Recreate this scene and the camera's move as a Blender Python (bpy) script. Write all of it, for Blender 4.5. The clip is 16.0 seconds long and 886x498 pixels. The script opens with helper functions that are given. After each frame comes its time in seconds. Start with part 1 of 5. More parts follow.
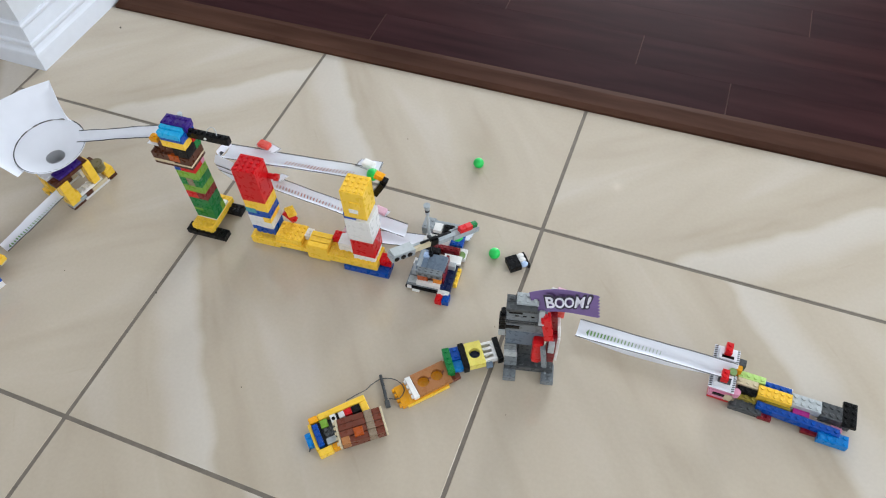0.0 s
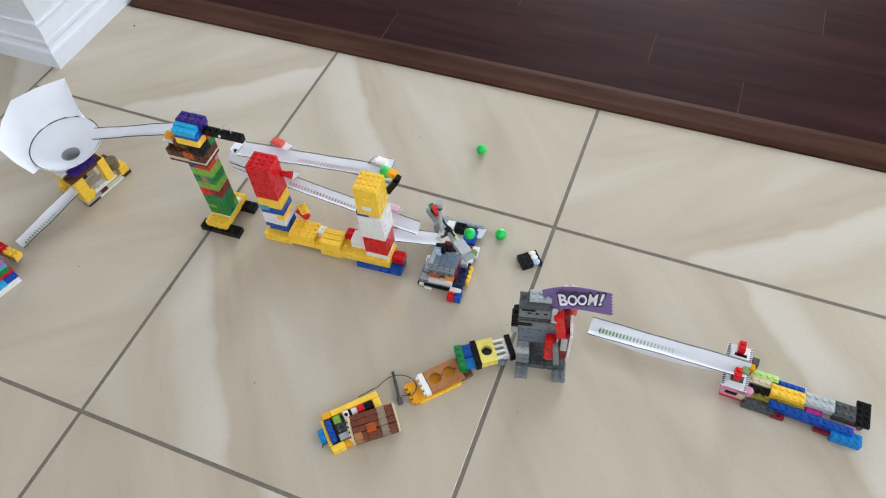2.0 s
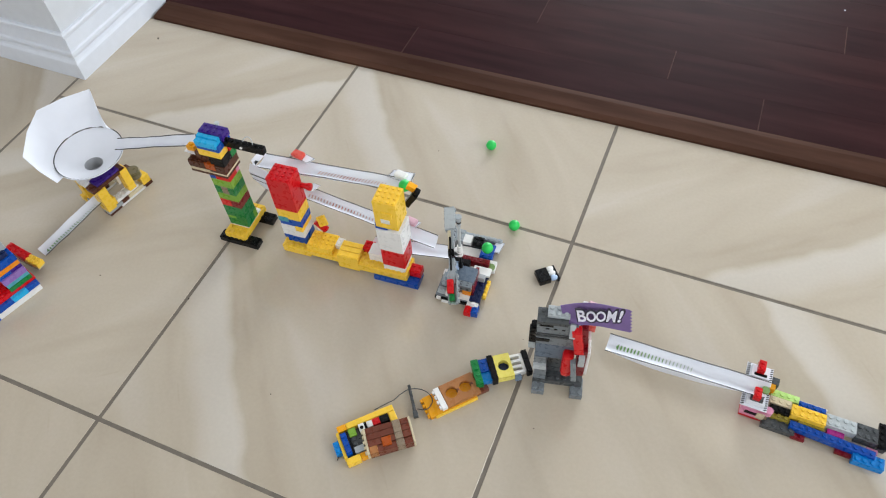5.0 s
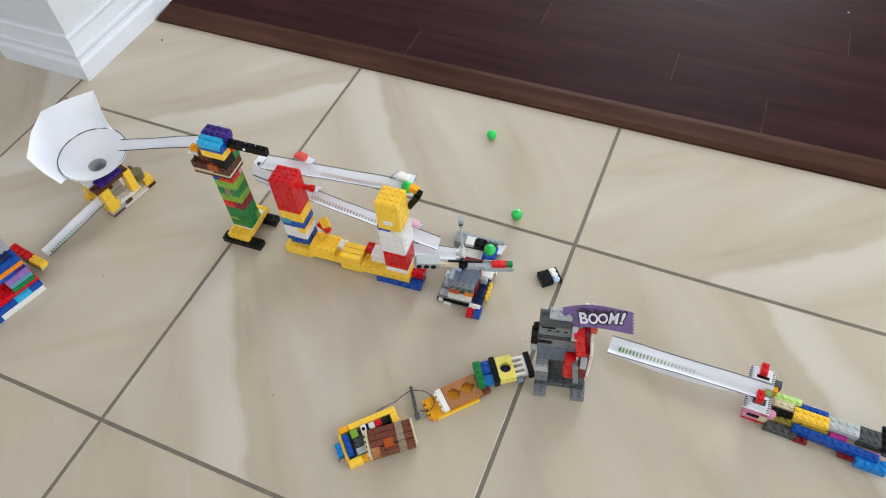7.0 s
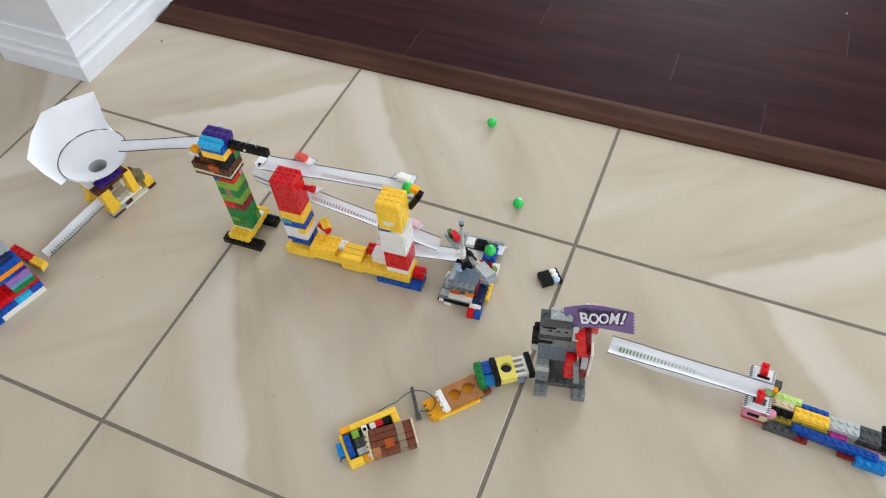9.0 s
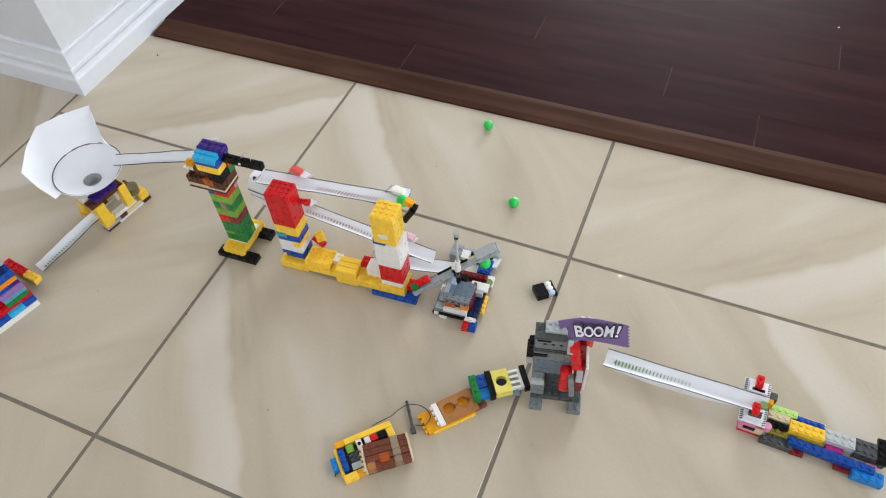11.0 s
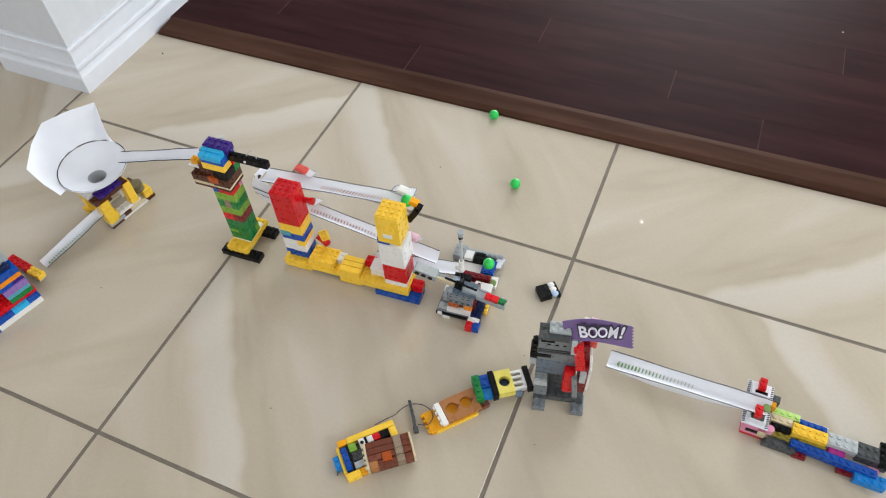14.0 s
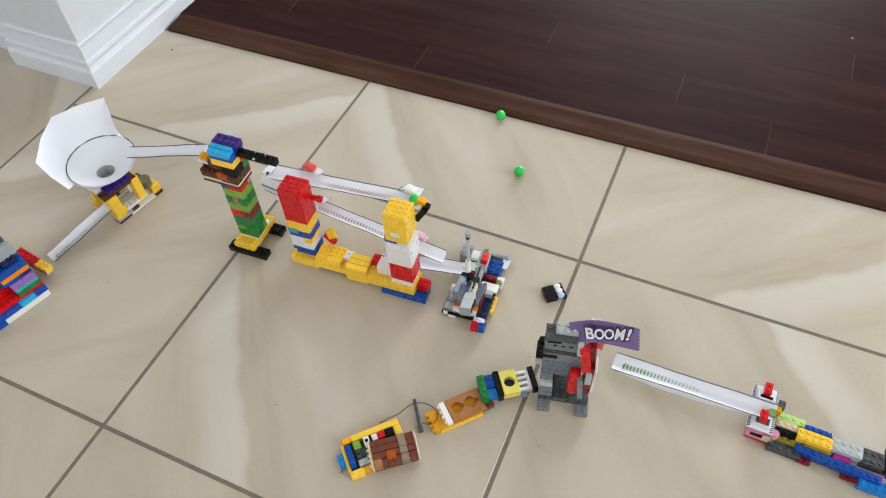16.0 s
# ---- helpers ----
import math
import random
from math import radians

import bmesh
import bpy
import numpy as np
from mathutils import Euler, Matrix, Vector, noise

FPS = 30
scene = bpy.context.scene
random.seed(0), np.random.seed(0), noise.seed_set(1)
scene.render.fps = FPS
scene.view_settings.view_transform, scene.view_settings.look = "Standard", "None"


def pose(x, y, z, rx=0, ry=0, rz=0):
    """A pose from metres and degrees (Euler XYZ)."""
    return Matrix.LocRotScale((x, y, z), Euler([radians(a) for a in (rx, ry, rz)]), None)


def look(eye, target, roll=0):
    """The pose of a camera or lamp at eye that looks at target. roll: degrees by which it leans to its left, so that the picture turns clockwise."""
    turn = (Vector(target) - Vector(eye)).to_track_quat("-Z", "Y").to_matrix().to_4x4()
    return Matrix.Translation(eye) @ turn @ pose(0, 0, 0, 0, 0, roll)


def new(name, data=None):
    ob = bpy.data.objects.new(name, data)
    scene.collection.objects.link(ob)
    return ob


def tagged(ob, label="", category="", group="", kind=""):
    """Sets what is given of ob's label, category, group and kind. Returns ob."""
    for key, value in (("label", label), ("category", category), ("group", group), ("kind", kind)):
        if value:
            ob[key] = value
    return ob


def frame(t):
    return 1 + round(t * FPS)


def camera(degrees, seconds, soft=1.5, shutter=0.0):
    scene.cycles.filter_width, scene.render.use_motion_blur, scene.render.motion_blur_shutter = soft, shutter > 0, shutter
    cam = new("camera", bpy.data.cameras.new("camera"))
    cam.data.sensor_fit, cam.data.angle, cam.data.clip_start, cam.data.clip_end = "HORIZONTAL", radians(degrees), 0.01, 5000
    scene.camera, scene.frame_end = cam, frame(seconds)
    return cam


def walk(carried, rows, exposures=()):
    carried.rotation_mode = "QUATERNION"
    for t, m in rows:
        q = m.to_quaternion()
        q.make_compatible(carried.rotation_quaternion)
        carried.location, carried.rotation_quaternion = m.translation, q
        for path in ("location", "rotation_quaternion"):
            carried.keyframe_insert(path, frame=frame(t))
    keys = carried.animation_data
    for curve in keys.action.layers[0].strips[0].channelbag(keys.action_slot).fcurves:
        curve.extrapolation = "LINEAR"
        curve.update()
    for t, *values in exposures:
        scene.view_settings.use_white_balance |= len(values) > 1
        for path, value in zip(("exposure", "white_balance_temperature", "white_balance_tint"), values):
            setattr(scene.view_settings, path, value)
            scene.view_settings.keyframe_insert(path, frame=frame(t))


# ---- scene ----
cam = camera(63.7, 16.0, soft=1.1)
PATH = [
    (0, (0.109, -0.603, 0.791), (-0.357, 0.474, -0.829), -3.3),
    (0.5, (0.109, -0.605, 0.79), (-0.356, 0.473, -0.829), -3.1),
    (1, (0.108, -0.606, 0.79), (-0.356, 0.467, -0.832), -3.1),
    (1.5, (0.106, -0.606, 0.791), (-0.365, 0.459, -0.835), -3.5),
    (2, (0.105, -0.608, 0.792), (-0.381, 0.459, -0.828), -4.0),
    (2.5, (0.106, -0.607, 0.792), (-0.398, 0.462, -0.822), -4.5),
    (3, (0.105, -0.608, 0.792), (-0.408, 0.462, -0.818), -4.7),
    (3.5, (0.102, -0.608, 0.794), (-0.414, 0.46, -0.817), -4.6),
    (4, (0.101, -0.609, 0.793), (-0.423, 0.463, -0.812), -4.6),
    (6.5, (0.099, -0.61, 0.793), (-0.438, 0.473, -0.8), -4.6),
    (7, (0.101, -0.61, 0.793), (-0.44, 0.472, -0.799), -4.7),
    (7.5, (0.099, -0.611, 0.795), (-0.438, 0.472, -0.799), -4.5),
    (8, (0.098, -0.611, 0.794), (-0.438, 0.472, -0.799), -4.5),
    (8.5, (0.099, -0.611, 0.794), (-0.439, 0.472, -0.799), -4.6),
    (9, (0.099, -0.612, 0.794), (-0.439, 0.474, -0.798), -4.6),
    (11.5, (0.101, -0.61, 0.795), (-0.437, 0.508, -0.774), -4.2),
    (12, (0.1, -0.61, 0.796), (-0.436, 0.508, -0.773), -4.0),
    (12.5, (0.1, -0.61, 0.796), (-0.438, 0.505, -0.775), -4.2),
    (13, (0.099, -0.612, 0.795), (-0.438, 0.505, -0.775), -4.0),
    (13.5, (0.099, -0.613, 0.794), (-0.443, 0.504, -0.774), -4.1),
    (14, (0.097, -0.615, 0.794), (-0.443, 0.504, -0.773), -3.7),
    (14.5, (0.098, -0.614, 0.794), (-0.447, 0.501, -0.774), -3.7),
    (15, (0.096, -0.614, 0.795), (-0.448, 0.499, -0.775), -3.5),
    (15.5, (0.097, -0.615, 0.795), (-0.454, 0.498, -0.773), -3.5),
    (16, (0.093, -0.619, 0.794), (-0.455, 0.499, -0.771), -3.1),
]
walk(cam, [(t, look(eye, target, roll)) for t, eye, target, roll in PATH],
     exposures=[(0, -0.04, 6150, 8), (3.5, -0.04, 6270, 8), (7, -0.04, 6420, 8), (16, -0.04, 6540, 8)])

# ---- light ----
world = bpy.data.worlds.new("world")
scene.world = world
world.use_nodes = True
wn = world.node_tree.nodes
sky = wn.new("ShaderNodeTexSky")
sky.sky_type, sky.sun_disc = "NISHITA", False
sky.sun_elevation, sky.sun_rotation = radians(48), radians(-30)
wn["Background"].inputs["Strength"].default_value = 0.12
world.node_tree.links.new(sky.outputs[0], wn["Background"].inputs["Color"])

# soft overcast sun, mostly kept out by the ceiling
sun_data = bpy.data.lights.new("sun", "SUN")
sun_data.energy, sun_data.angle, sun_data.color = 0.8, radians(10), (1.0, 0.95, 0.88)
sun = new("sun", sun_data)
sun.matrix_world = look((2, 3, 4), (0, 0, 0))


def area_light(name, eye, target, sx, sy, watts, color):
    data = bpy.data.lights.new(name, "AREA")
    data.shape, data.size, data.size_y = "RECTANGLE", sx, sy
    data.energy, data.color = watts, color
    lamp = new(name, data)
    lamp.matrix_world = look(eye, target)
    return lamp


area_light("window_light_far", (-0.1, 3.34, 0.95), (-0.1, 0.0, 0.8), 1.4, 1.3, 106, (0.95, 0.98, 1.0))
area_light("window_light_side", (3.34, -0.1, 1.5), (0.0, -0.1, 1.2), 3.0, 1.7, 100, (0.97, 0.985, 1.0))
# west and back: added fill that evens out the floor, no known windows
area_light("fill_light_west", (-3.14, -1.5, 1.5), (0.0, -1.2, 1.2), 1.6, 1.5, 12, (1.0, 0.985, 0.96))
area_light("fill_light_back", (-0.9, -3.34, 1.5), (-0.9, 0.0, 1.2), 2.4, 1.6, 34, (1.0, 0.985, 0.96))


# ---- materials ----
def nodes_of(name):
    mat = bpy.data.materials.new(name)
    mat.use_nodes = True
    nt = mat.node_tree
    return mat, nt, nt.nodes["Principled BSDF"]


def add_noise(nt, scale, detail=3.0, coord="Object", rough=0.5):
    tc = nt.nodes.new("ShaderNodeTexCoord")
    no = nt.nodes.new("ShaderNodeTexNoise")
    no.inputs["Scale"].default_value = scale
    no.inputs["Detail"].default_value = detail
    no.inputs["Roughness"].default_value = rough
    nt.links.new(tc.outputs[coord], no.inputs["Vector"])
    return no


def add_ramp(nt, src, stops):
    ra = nt.nodes.new("ShaderNodeValToRGB")
    el = ra.color_ramp.elements
    while len(el) < len(stops):
        el.new(0.5)
    for e, (p, c) in zip(el, stops):
        e.position, e.color = p, (*c, 1)
    nt.links.new(src, ra.inputs["Fac"])
    return ra


def add_bump(nt, b, src, strength, distance=0.001):
    bu = nt.nodes.new("ShaderNodeBump")
    bu.inputs["Strength"].default_value = strength
    bu.inputs["Distance"].default_value = distance
    nt.links.new(src, bu.inputs["Height"])
    nt.links.new(bu.outputs[0], b.inputs["Normal"])


PLASTIC = {}


def plastic(name, rgb, rough=0.28):
    """Moulded brick plastic: slight tone shift per piece, fine scuffs in the gloss."""
    if name in PLASTIC:
        return PLASTIC[name]
    mat, nt, b = nodes_of("plastic_" + name)
    info = nt.nodes.new("ShaderNodeObjectInfo")
    lo = tuple(c * 0.92 for c in rgb)
    hi = tuple(min(1, c * 1.05 + 0.002) for c in rgb)
    ra = add_ramp(nt, info.outputs["Random"], [(0, lo), (1, hi)])
    nt.links.new(ra.outputs[0], b.inputs["Base Color"])
    no = add_noise(nt, 160, 4)
    rr = add_ramp(nt, no.outputs["Fac"], [(0.3, (rough * 0.75,) * 3), (0.75, (rough * 1.5,) * 3)])
    nt.links.new(rr.outputs[0], b.inputs["Roughness"])
    fine = add_noise(nt, 260, 2)
    add_bump(nt, b, fine.outputs["Fac"], 0.004, 0.0003)
    b.inputs["Specular IOR Level"].default_value = 0.35 if max(rgb) > 0.03 else 0.16
    PLASTIC[name] = mat
    return mat


COLORS = dict(
    red=(0.64, 0.009, 0.017), darkred=(0.2, 0.01, 0.02), yellow=(1.0, 0.68, 0.085), paleyellow=(0.86, 0.76, 0.2),
    blue=(0.004, 0.09, 0.39), darkblue=(0.008, 0.02, 0.075), cyan=(0.04, 0.45, 0.74), azure=(0.012, 0.27, 0.66),
    white=(0.86, 0.85, 0.83), black=(0.004, 0.004, 0.0045), grey=(0.36, 0.39, 0.41), darkgrey=(0.075, 0.08, 0.084),
    lightgrey=(0.48, 0.51, 0.52), green=(0.01, 0.2, 0.055), lime=(0.24, 0.42, 0.06), palelime=(0.58, 0.8, 0.3),
    brown=(0.085, 0.03, 0.015), tan=(0.68, 0.6, 0.43), nougat=(0.42, 0.2, 0.08), orange=(0.8, 0.3, 0.015),
    darkorange=(0.42, 0.1, 0.015), purple=(0.05, 0.018, 0.19), lavender=(0.3, 0.18, 0.45), teal=(0.1, 0.35, 0.4),
    pink=(0.76, 0.36, 0.5), magenta=(0.4, 0.03, 0.25), greybrown=(0.17, 0.15, 0.09), greygreen=(0.22, 0.32, 0.13), coral=(0.75, 0.13, 0.1),
    bluegrey=(0.2, 0.26, 0.34), paleblue=(0.5, 0.62, 0.82), amber=(0.85, 0.42, 0.01), olive=(0.28, 0.23, 0.04),
    sand=(0.28, 0.22, 0.16), reddishbrown=(0.155, 0.048, 0.027), palepink=(0.75, 0.5, 0.58), stone=(0.2, 0.22, 0.235), slate=(0.13, 0.165, 0.21), darkstone=(0.075, 0.08, 0.083))


def P(name):
    # a little deeper and purer than the colour chart
    c = COLORS[name]
    top = max(c)
    return plastic(name, tuple(0.93 * top * (v / top) ** 1.18 for v in c))


def make_paper(name, tint):
    mat, nt, b = nodes_of(name)
    no = add_noise(nt, 26, 4)
    ra = add_ramp(nt, no.outputs["Fac"], [(0.3, tuple(c * 0.94 for c in tint)), (0.7, tint)])
    nt.links.new(ra.outputs[0], b.inputs["Base Color"])
    b.inputs["Roughness"].default_value = 0.8
    fi = add_noise(nt, 420, 3)
    add_bump(nt, b, fi.outputs["Fac"], 0.15, 0.0005)
    return mat


def make_plain(name, rgb, rough, metal=0.0, vary=(0.85, 1.1)):
    mat, nt, b = nodes_of(name)
    no = add_noise(nt, 70, 4)
    ra = add_ramp(nt, no.outputs["Fac"], [(0.3, tuple(c * vary[0] for c in rgb)), (0.75, tuple(min(1, c * vary[1]) for c in rgb))])
    nt.links.new(ra.outputs[0], b.inputs["Base Color"])
    b.inputs["Roughness"].default_value = rough
    b.inputs["Metallic"].default_value = metal
    return mat


def make_tile():
    """Polished porcelain: one printed marble pattern on every tile, a pale diagonal vein with a broken edge and brown drifts."""
    mat, nt, b = nodes_of("porcelain_tile")
    geo = nt.nodes.new("ShaderNodeNewGeometry")
    loc = nt.nodes.new("ShaderNodeVectorTransform")
    loc.vector_type, loc.convert_from, loc.convert_to = "POINT", "WORLD", "OBJECT"
    nt.links.new(geo.outputs["Position"], loc.inputs[0])

    def dot(v):
        n = nt.nodes.new("ShaderNodeVectorMath")
        n.operation = "DOT_PRODUCT"
        nt.links.new(loc.outputs[0], n.inputs[0])
        n.inputs[1].default_value = v
        return n.outputs["Value"]

    def calc(op, a, c):
        n = nt.nodes.new("ShaderNodeMath")
        n.operation = op
        for k, v in enumerate((a, c)):
            if isinstance(v, (int, float)):
                n.inputs[k].default_value = v
            else:
                nt.links.new(v, n.inputs[k])
        return n.outputs[0]

    def noise_at(x, y, detail, distortion=0.0):
        comb = nt.nodes.new("ShaderNodeCombineXYZ")
        for k, v in enumerate((x, y)):
            nt.links.new(v, comb.inputs[k])
        n = nt.nodes.new("ShaderNodeTexNoise")
        n.inputs["Scale"].default_value, n.inputs["Detail"].default_value = 1.0, detail
        n.inputs["Distortion"].default_value = distortion
        nt.links.new(comb.outputs[0], n.inputs["Vector"])
        return n.outputs["Fac"]

    def mix(fac, a, c, blend="MIX"):
        m = nt.nodes.new("ShaderNodeMix")
        m.data_type, m.blend_type = "RGBA", blend
        if fac is None:
            m.inputs["Factor"].default_value = 1.0
        else:
            nt.links.new(fac, m.inputs["Factor"])
        for k, v in (("A", a), ("B", c)):
            if isinstance(v, tuple):
                m.inputs[k].default_value = (*v, 1)
            else:
                nt.links.new(v, m.inputs[k])
        return m.outputs["Result"]

    along, across = dot((0.62, -0.785, 0)), dot((0.785, 0.62, 0))
    # drifts of tone drawn out along the vein
    drift = noise_at(calc("MULTIPLY", along, 2.8), calc("MULTIPLY", across, 12), 3, 0.6)
    tone = add_ramp(nt, drift, [(0.3, (0.42, 0.354, 0.267)), (0.42, (0.47, 0.403, 0.313)), (0.55, (0.497, 0.431, 0.34)),
                                (0.68, (0.53, 0.47, 0.388)), (0.78, (0.555, 0.502, 0.424))]).outputs[0]
    # the pale vein: soft on the corner side, broken on the other
    jag = noise_at(calc("MULTIPLY", along, 8.5), calc("MULTIPLY", across, 4), 2.6)
    edge = calc("ADD", across, calc("MULTIPLY", calc("SUBTRACT", jag, 0.5), 0.055))
    vein = add_ramp(nt, calc("ADD", edge, 0.5), [(0.285, (0, 0, 0)), (0.308, (0.7,) * 3), (0.341, (1, 1, 1)), (0.355, (0, 0, 0))]).outputs[0]
    lip = add_ramp(nt, calc("ADD", edge, 0.5), [(0.348, (0, 0, 0)), (0.353, (1, 1, 1)), (0.40, (0.25,) * 3), (0.46, (0, 0, 0))]).outputs[0]
    col = mix(calc("MULTIPLY", lip, 0.5), tone, (0.42, 0.353, 0.265))
    col = mix(calc("MULTIPLY", vein, 0.75), col, (0.585, 0.54, 0.476))
    # short thin brown strokes
    thin = noise_at(calc("MULTIPLY", along, 7), calc("MULTIPLY", across, 60), 2)
    stroke = add_ramp(nt, thin, [(0.7, (0, 0, 0)), (0.78, (1, 1, 1))]).outputs[0]
    col = mix(calc("MULTIPLY", stroke, 0.3), col, (0.36, 0.29, 0.2))
    fi = nt.nodes.new("ShaderNodeTexNoise")
    fi.inputs["Scale"].default_value, fi.inputs["Detail"].default_value = 220, 3
    nt.links.new(geo.outputs["Position"], fi.inputs["Vector"])
    fr = add_ramp(nt, fi.outputs["Fac"], [(0.3, (0.96, 0.96, 0.96)), (0.7, (1, 1, 1))])
    col = mix(None, col, fr.outputs[0], "MULTIPLY")
    nt.links.new(col, b.inputs["Base Color"])
    ro = add_noise(nt, 14, 4)
    rr = add_ramp(nt, ro.outputs["Fac"], [(0.3, (0.045,) * 3), (0.75, (0.08,) * 3)])
    nt.links.new(rr.outputs[0], b.inputs["Roughness"])
    b.inputs["IOR"].default_value = 1.5
    return mat


def make_wood(name, dark, light, rough):
    mat, nt, b = nodes_of(name)
    geo = nt.nodes.new("ShaderNodeNewGeometry")
    info = nt.nodes.new("ShaderNodeObjectInfo")
    mp = nt.nodes.new("ShaderNodeMapping")
    mp.inputs["Scale"].default_value = (3.5, 27.0, 8)
    nt.links.new(geo.outputs["Position"], mp.inputs["Vector"])
    sh = nt.nodes.new("ShaderNodeVectorMath")
    sh.operation = "SCALE"
    sh.inputs[0].default_value = (13, 41, 7)
    nt.links.new(info.outputs["Random"], sh.inputs["Scale"])
    ad = nt.nodes.new("ShaderNodeVectorMath")
    nt.links.new(mp.outputs[0], ad.inputs[0])
    nt.links.new(sh.outputs[0], ad.inputs[1])
    no = nt.nodes.new("ShaderNodeTexNoise")
    no.inputs["Scale"].default_value, no.inputs["Detail"].default_value = 1.3, 7
    no.inputs["Distortion"].default_value = 0.4
    nt.links.new(ad.outputs[0], no.inputs["Vector"])
    ra = add_ramp(nt, no.outputs["Fac"], [(0.3, dark), (0.72, light)])
    pr = add_ramp(nt, info.outputs["Random"], [(0, (0.9, 0.91, 0.94)), (0.5, (1.0, 1.0, 1.0)), (1, (1.08, 1.05, 1.02))])
    mx = nt.nodes.new("ShaderNodeMix")
    mx.data_type, mx.blend_type = "RGBA", "MULTIPLY"
    mx.inputs["Factor"].default_value = 1.0
    nt.links.new(ra.outputs[0], mx.inputs["A"])
    nt.links.new(pr.outputs[0], mx.inputs["B"])
    nt.links.new(mx.outputs["Result"], b.inputs["Base Color"])
    b.inputs["Roughness"].default_value = rough
    b.inputs["Specular IOR Level"].default_value = 0.018
    add_bump(nt, b, no.outputs["Fac"], 0.12, 0.0008)
    return mat


M_PAPER = make_paper("paper", (0.78, 0.795, 0.85))
# same white paper, darkened to paint in the shade of the funnel hole
M_PAPERSHADE = make_paper("paper_shade", (0.45, 0.46, 0.48))
M_INK = make_plain("printed_ink", (0.03, 0.032, 0.035), 0.7)
M_GREENINK = [make_plain("green_print", c, 0.75) for c in ((0.17, 0.34, 0.12), (0.27, 0.4, 0.23), (0.48, 0.55, 0.47))]
M_REDINK = [make_plain("red_print", c, 0.75) for c in ((0.62, 0.45, 0.42), (0.55, 0.27, 0.23), (0.6, 0.4, 0.37))]
M_TILE = make_tile()
M_GROUT = make_plain("grout", (0.175, 0.15, 0.122), 0.9)
M_WOOD = make_wood("dark_hardwood", (0.0222, 0.0083, 0.009), (0.040, 0.0155, 0.0164), 0.5)
M_WORN = make_wood("worn_board_end", (0.055, 0.028, 0.023), (0.10, 0.052, 0.044), 0.6)
M_STRIP = make_wood("strip_wood", (0.04, 0.018, 0.012), (0.085, 0.042, 0.028), 0.5)
M_TRIM = make_plain("trim_paint", (0.66, 0.685, 0.74), 0.35, vary=(0.97, 1.02))
M_WALL = make_plain("wall_paint", (0.60, 0.615, 0.645), 0.75, vary=(0.97, 1.02))
M_CEIL = make_plain("ceiling_paint", (0.64, 0.64, 0.635), 0.85, vary=(0.97, 1.02))
M_BALL = make_plain("green_foam", (0.02, 0.56, 0.09), 0.45)
M_STRING = make_plain("string", (0.05, 0.055, 0.06), 0.8)
M_FLAG = make_plain("flag_purple", (0.165, 0.095, 0.265), 0.5)
M_FLAGTEXT = make_plain("flag_lettering", (0.74, 0.72, 0.8), 0.5)
M_FLAGEDGE = make_plain("flag_outline", (0.03, 0.018, 0.045), 0.5)
M_CRUMB = make_plain("grit", (0.06, 0.045, 0.03), 0.9)
M_BULB = make_plain("lit_bulb", (0.9, 0.88, 0.8), 0.4)
M_BULB.node_tree.nodes["Principled BSDF"].inputs["Emission Color"].default_value = (1, 0.93, 0.82, 1)
M_BULB.node_tree.nodes["Principled BSDF"].inputs["Emission Strength"].default_value = 70


# ---- mesh helpers ----
def link_bm(name, bm, mat, parent=None, label="", m=None):
    me = bpy.data.meshes.new(name)
    bm.normal_update()
    bm.to_mesh(me)
    bm.free()
    if mat:
        me.materials.append(mat)
    ob = new(name, me)
    if parent:
        ob.parent = parent
    if m is not None:
        ob.matrix_basis = m
    if label:
        tagged(ob, label)
    return ob


def part(name, bm, mat, parent, label="", m=None):
    return link_bm(name, bm, mat, parent, label, m)


def thing(name, label, category, x, y, z=0.0, rz=0.0, group="", rx=0.0, ry=0.0):
    ob = new(name)
    ob.empty_display_size = 0.02
    ob.matrix_basis = pose(x, y, z, rx, ry, rz)
    return tagged(ob, label, category, group)


def box(bm, x0, y0, z0, x1, y1, z1, bevel=0.0):
    r = bmesh.ops.create_cube(bm, size=1.0, matrix=Matrix.LocRotScale(
        ((x0 + x1) / 2, (y0 + y1) / 2, (z0 + z1) / 2), None, (x1 - x0, y1 - y0, z1 - z0)))
    if bevel:
        edges = list({e for v in r["verts"] for e in v.link_edges})
        bmesh.ops.bevel(bm, geom=edges, offset=bevel, segments=2, profile=0.6, affect="EDGES")


def cyl(bm, x, y, z0, z1, r, n=12, r2=None, m=None):
    mm = Matrix.Translation((x, y, (z0 + z1) / 2))
    bmesh.ops.create_cone(bm, cap_ends=True, segments=n, radius1=r, radius2=r if r2 is None else r2,
                          depth=z1 - z0, matrix=(m @ mm) if m is not None else mm)


BRICKS = {}


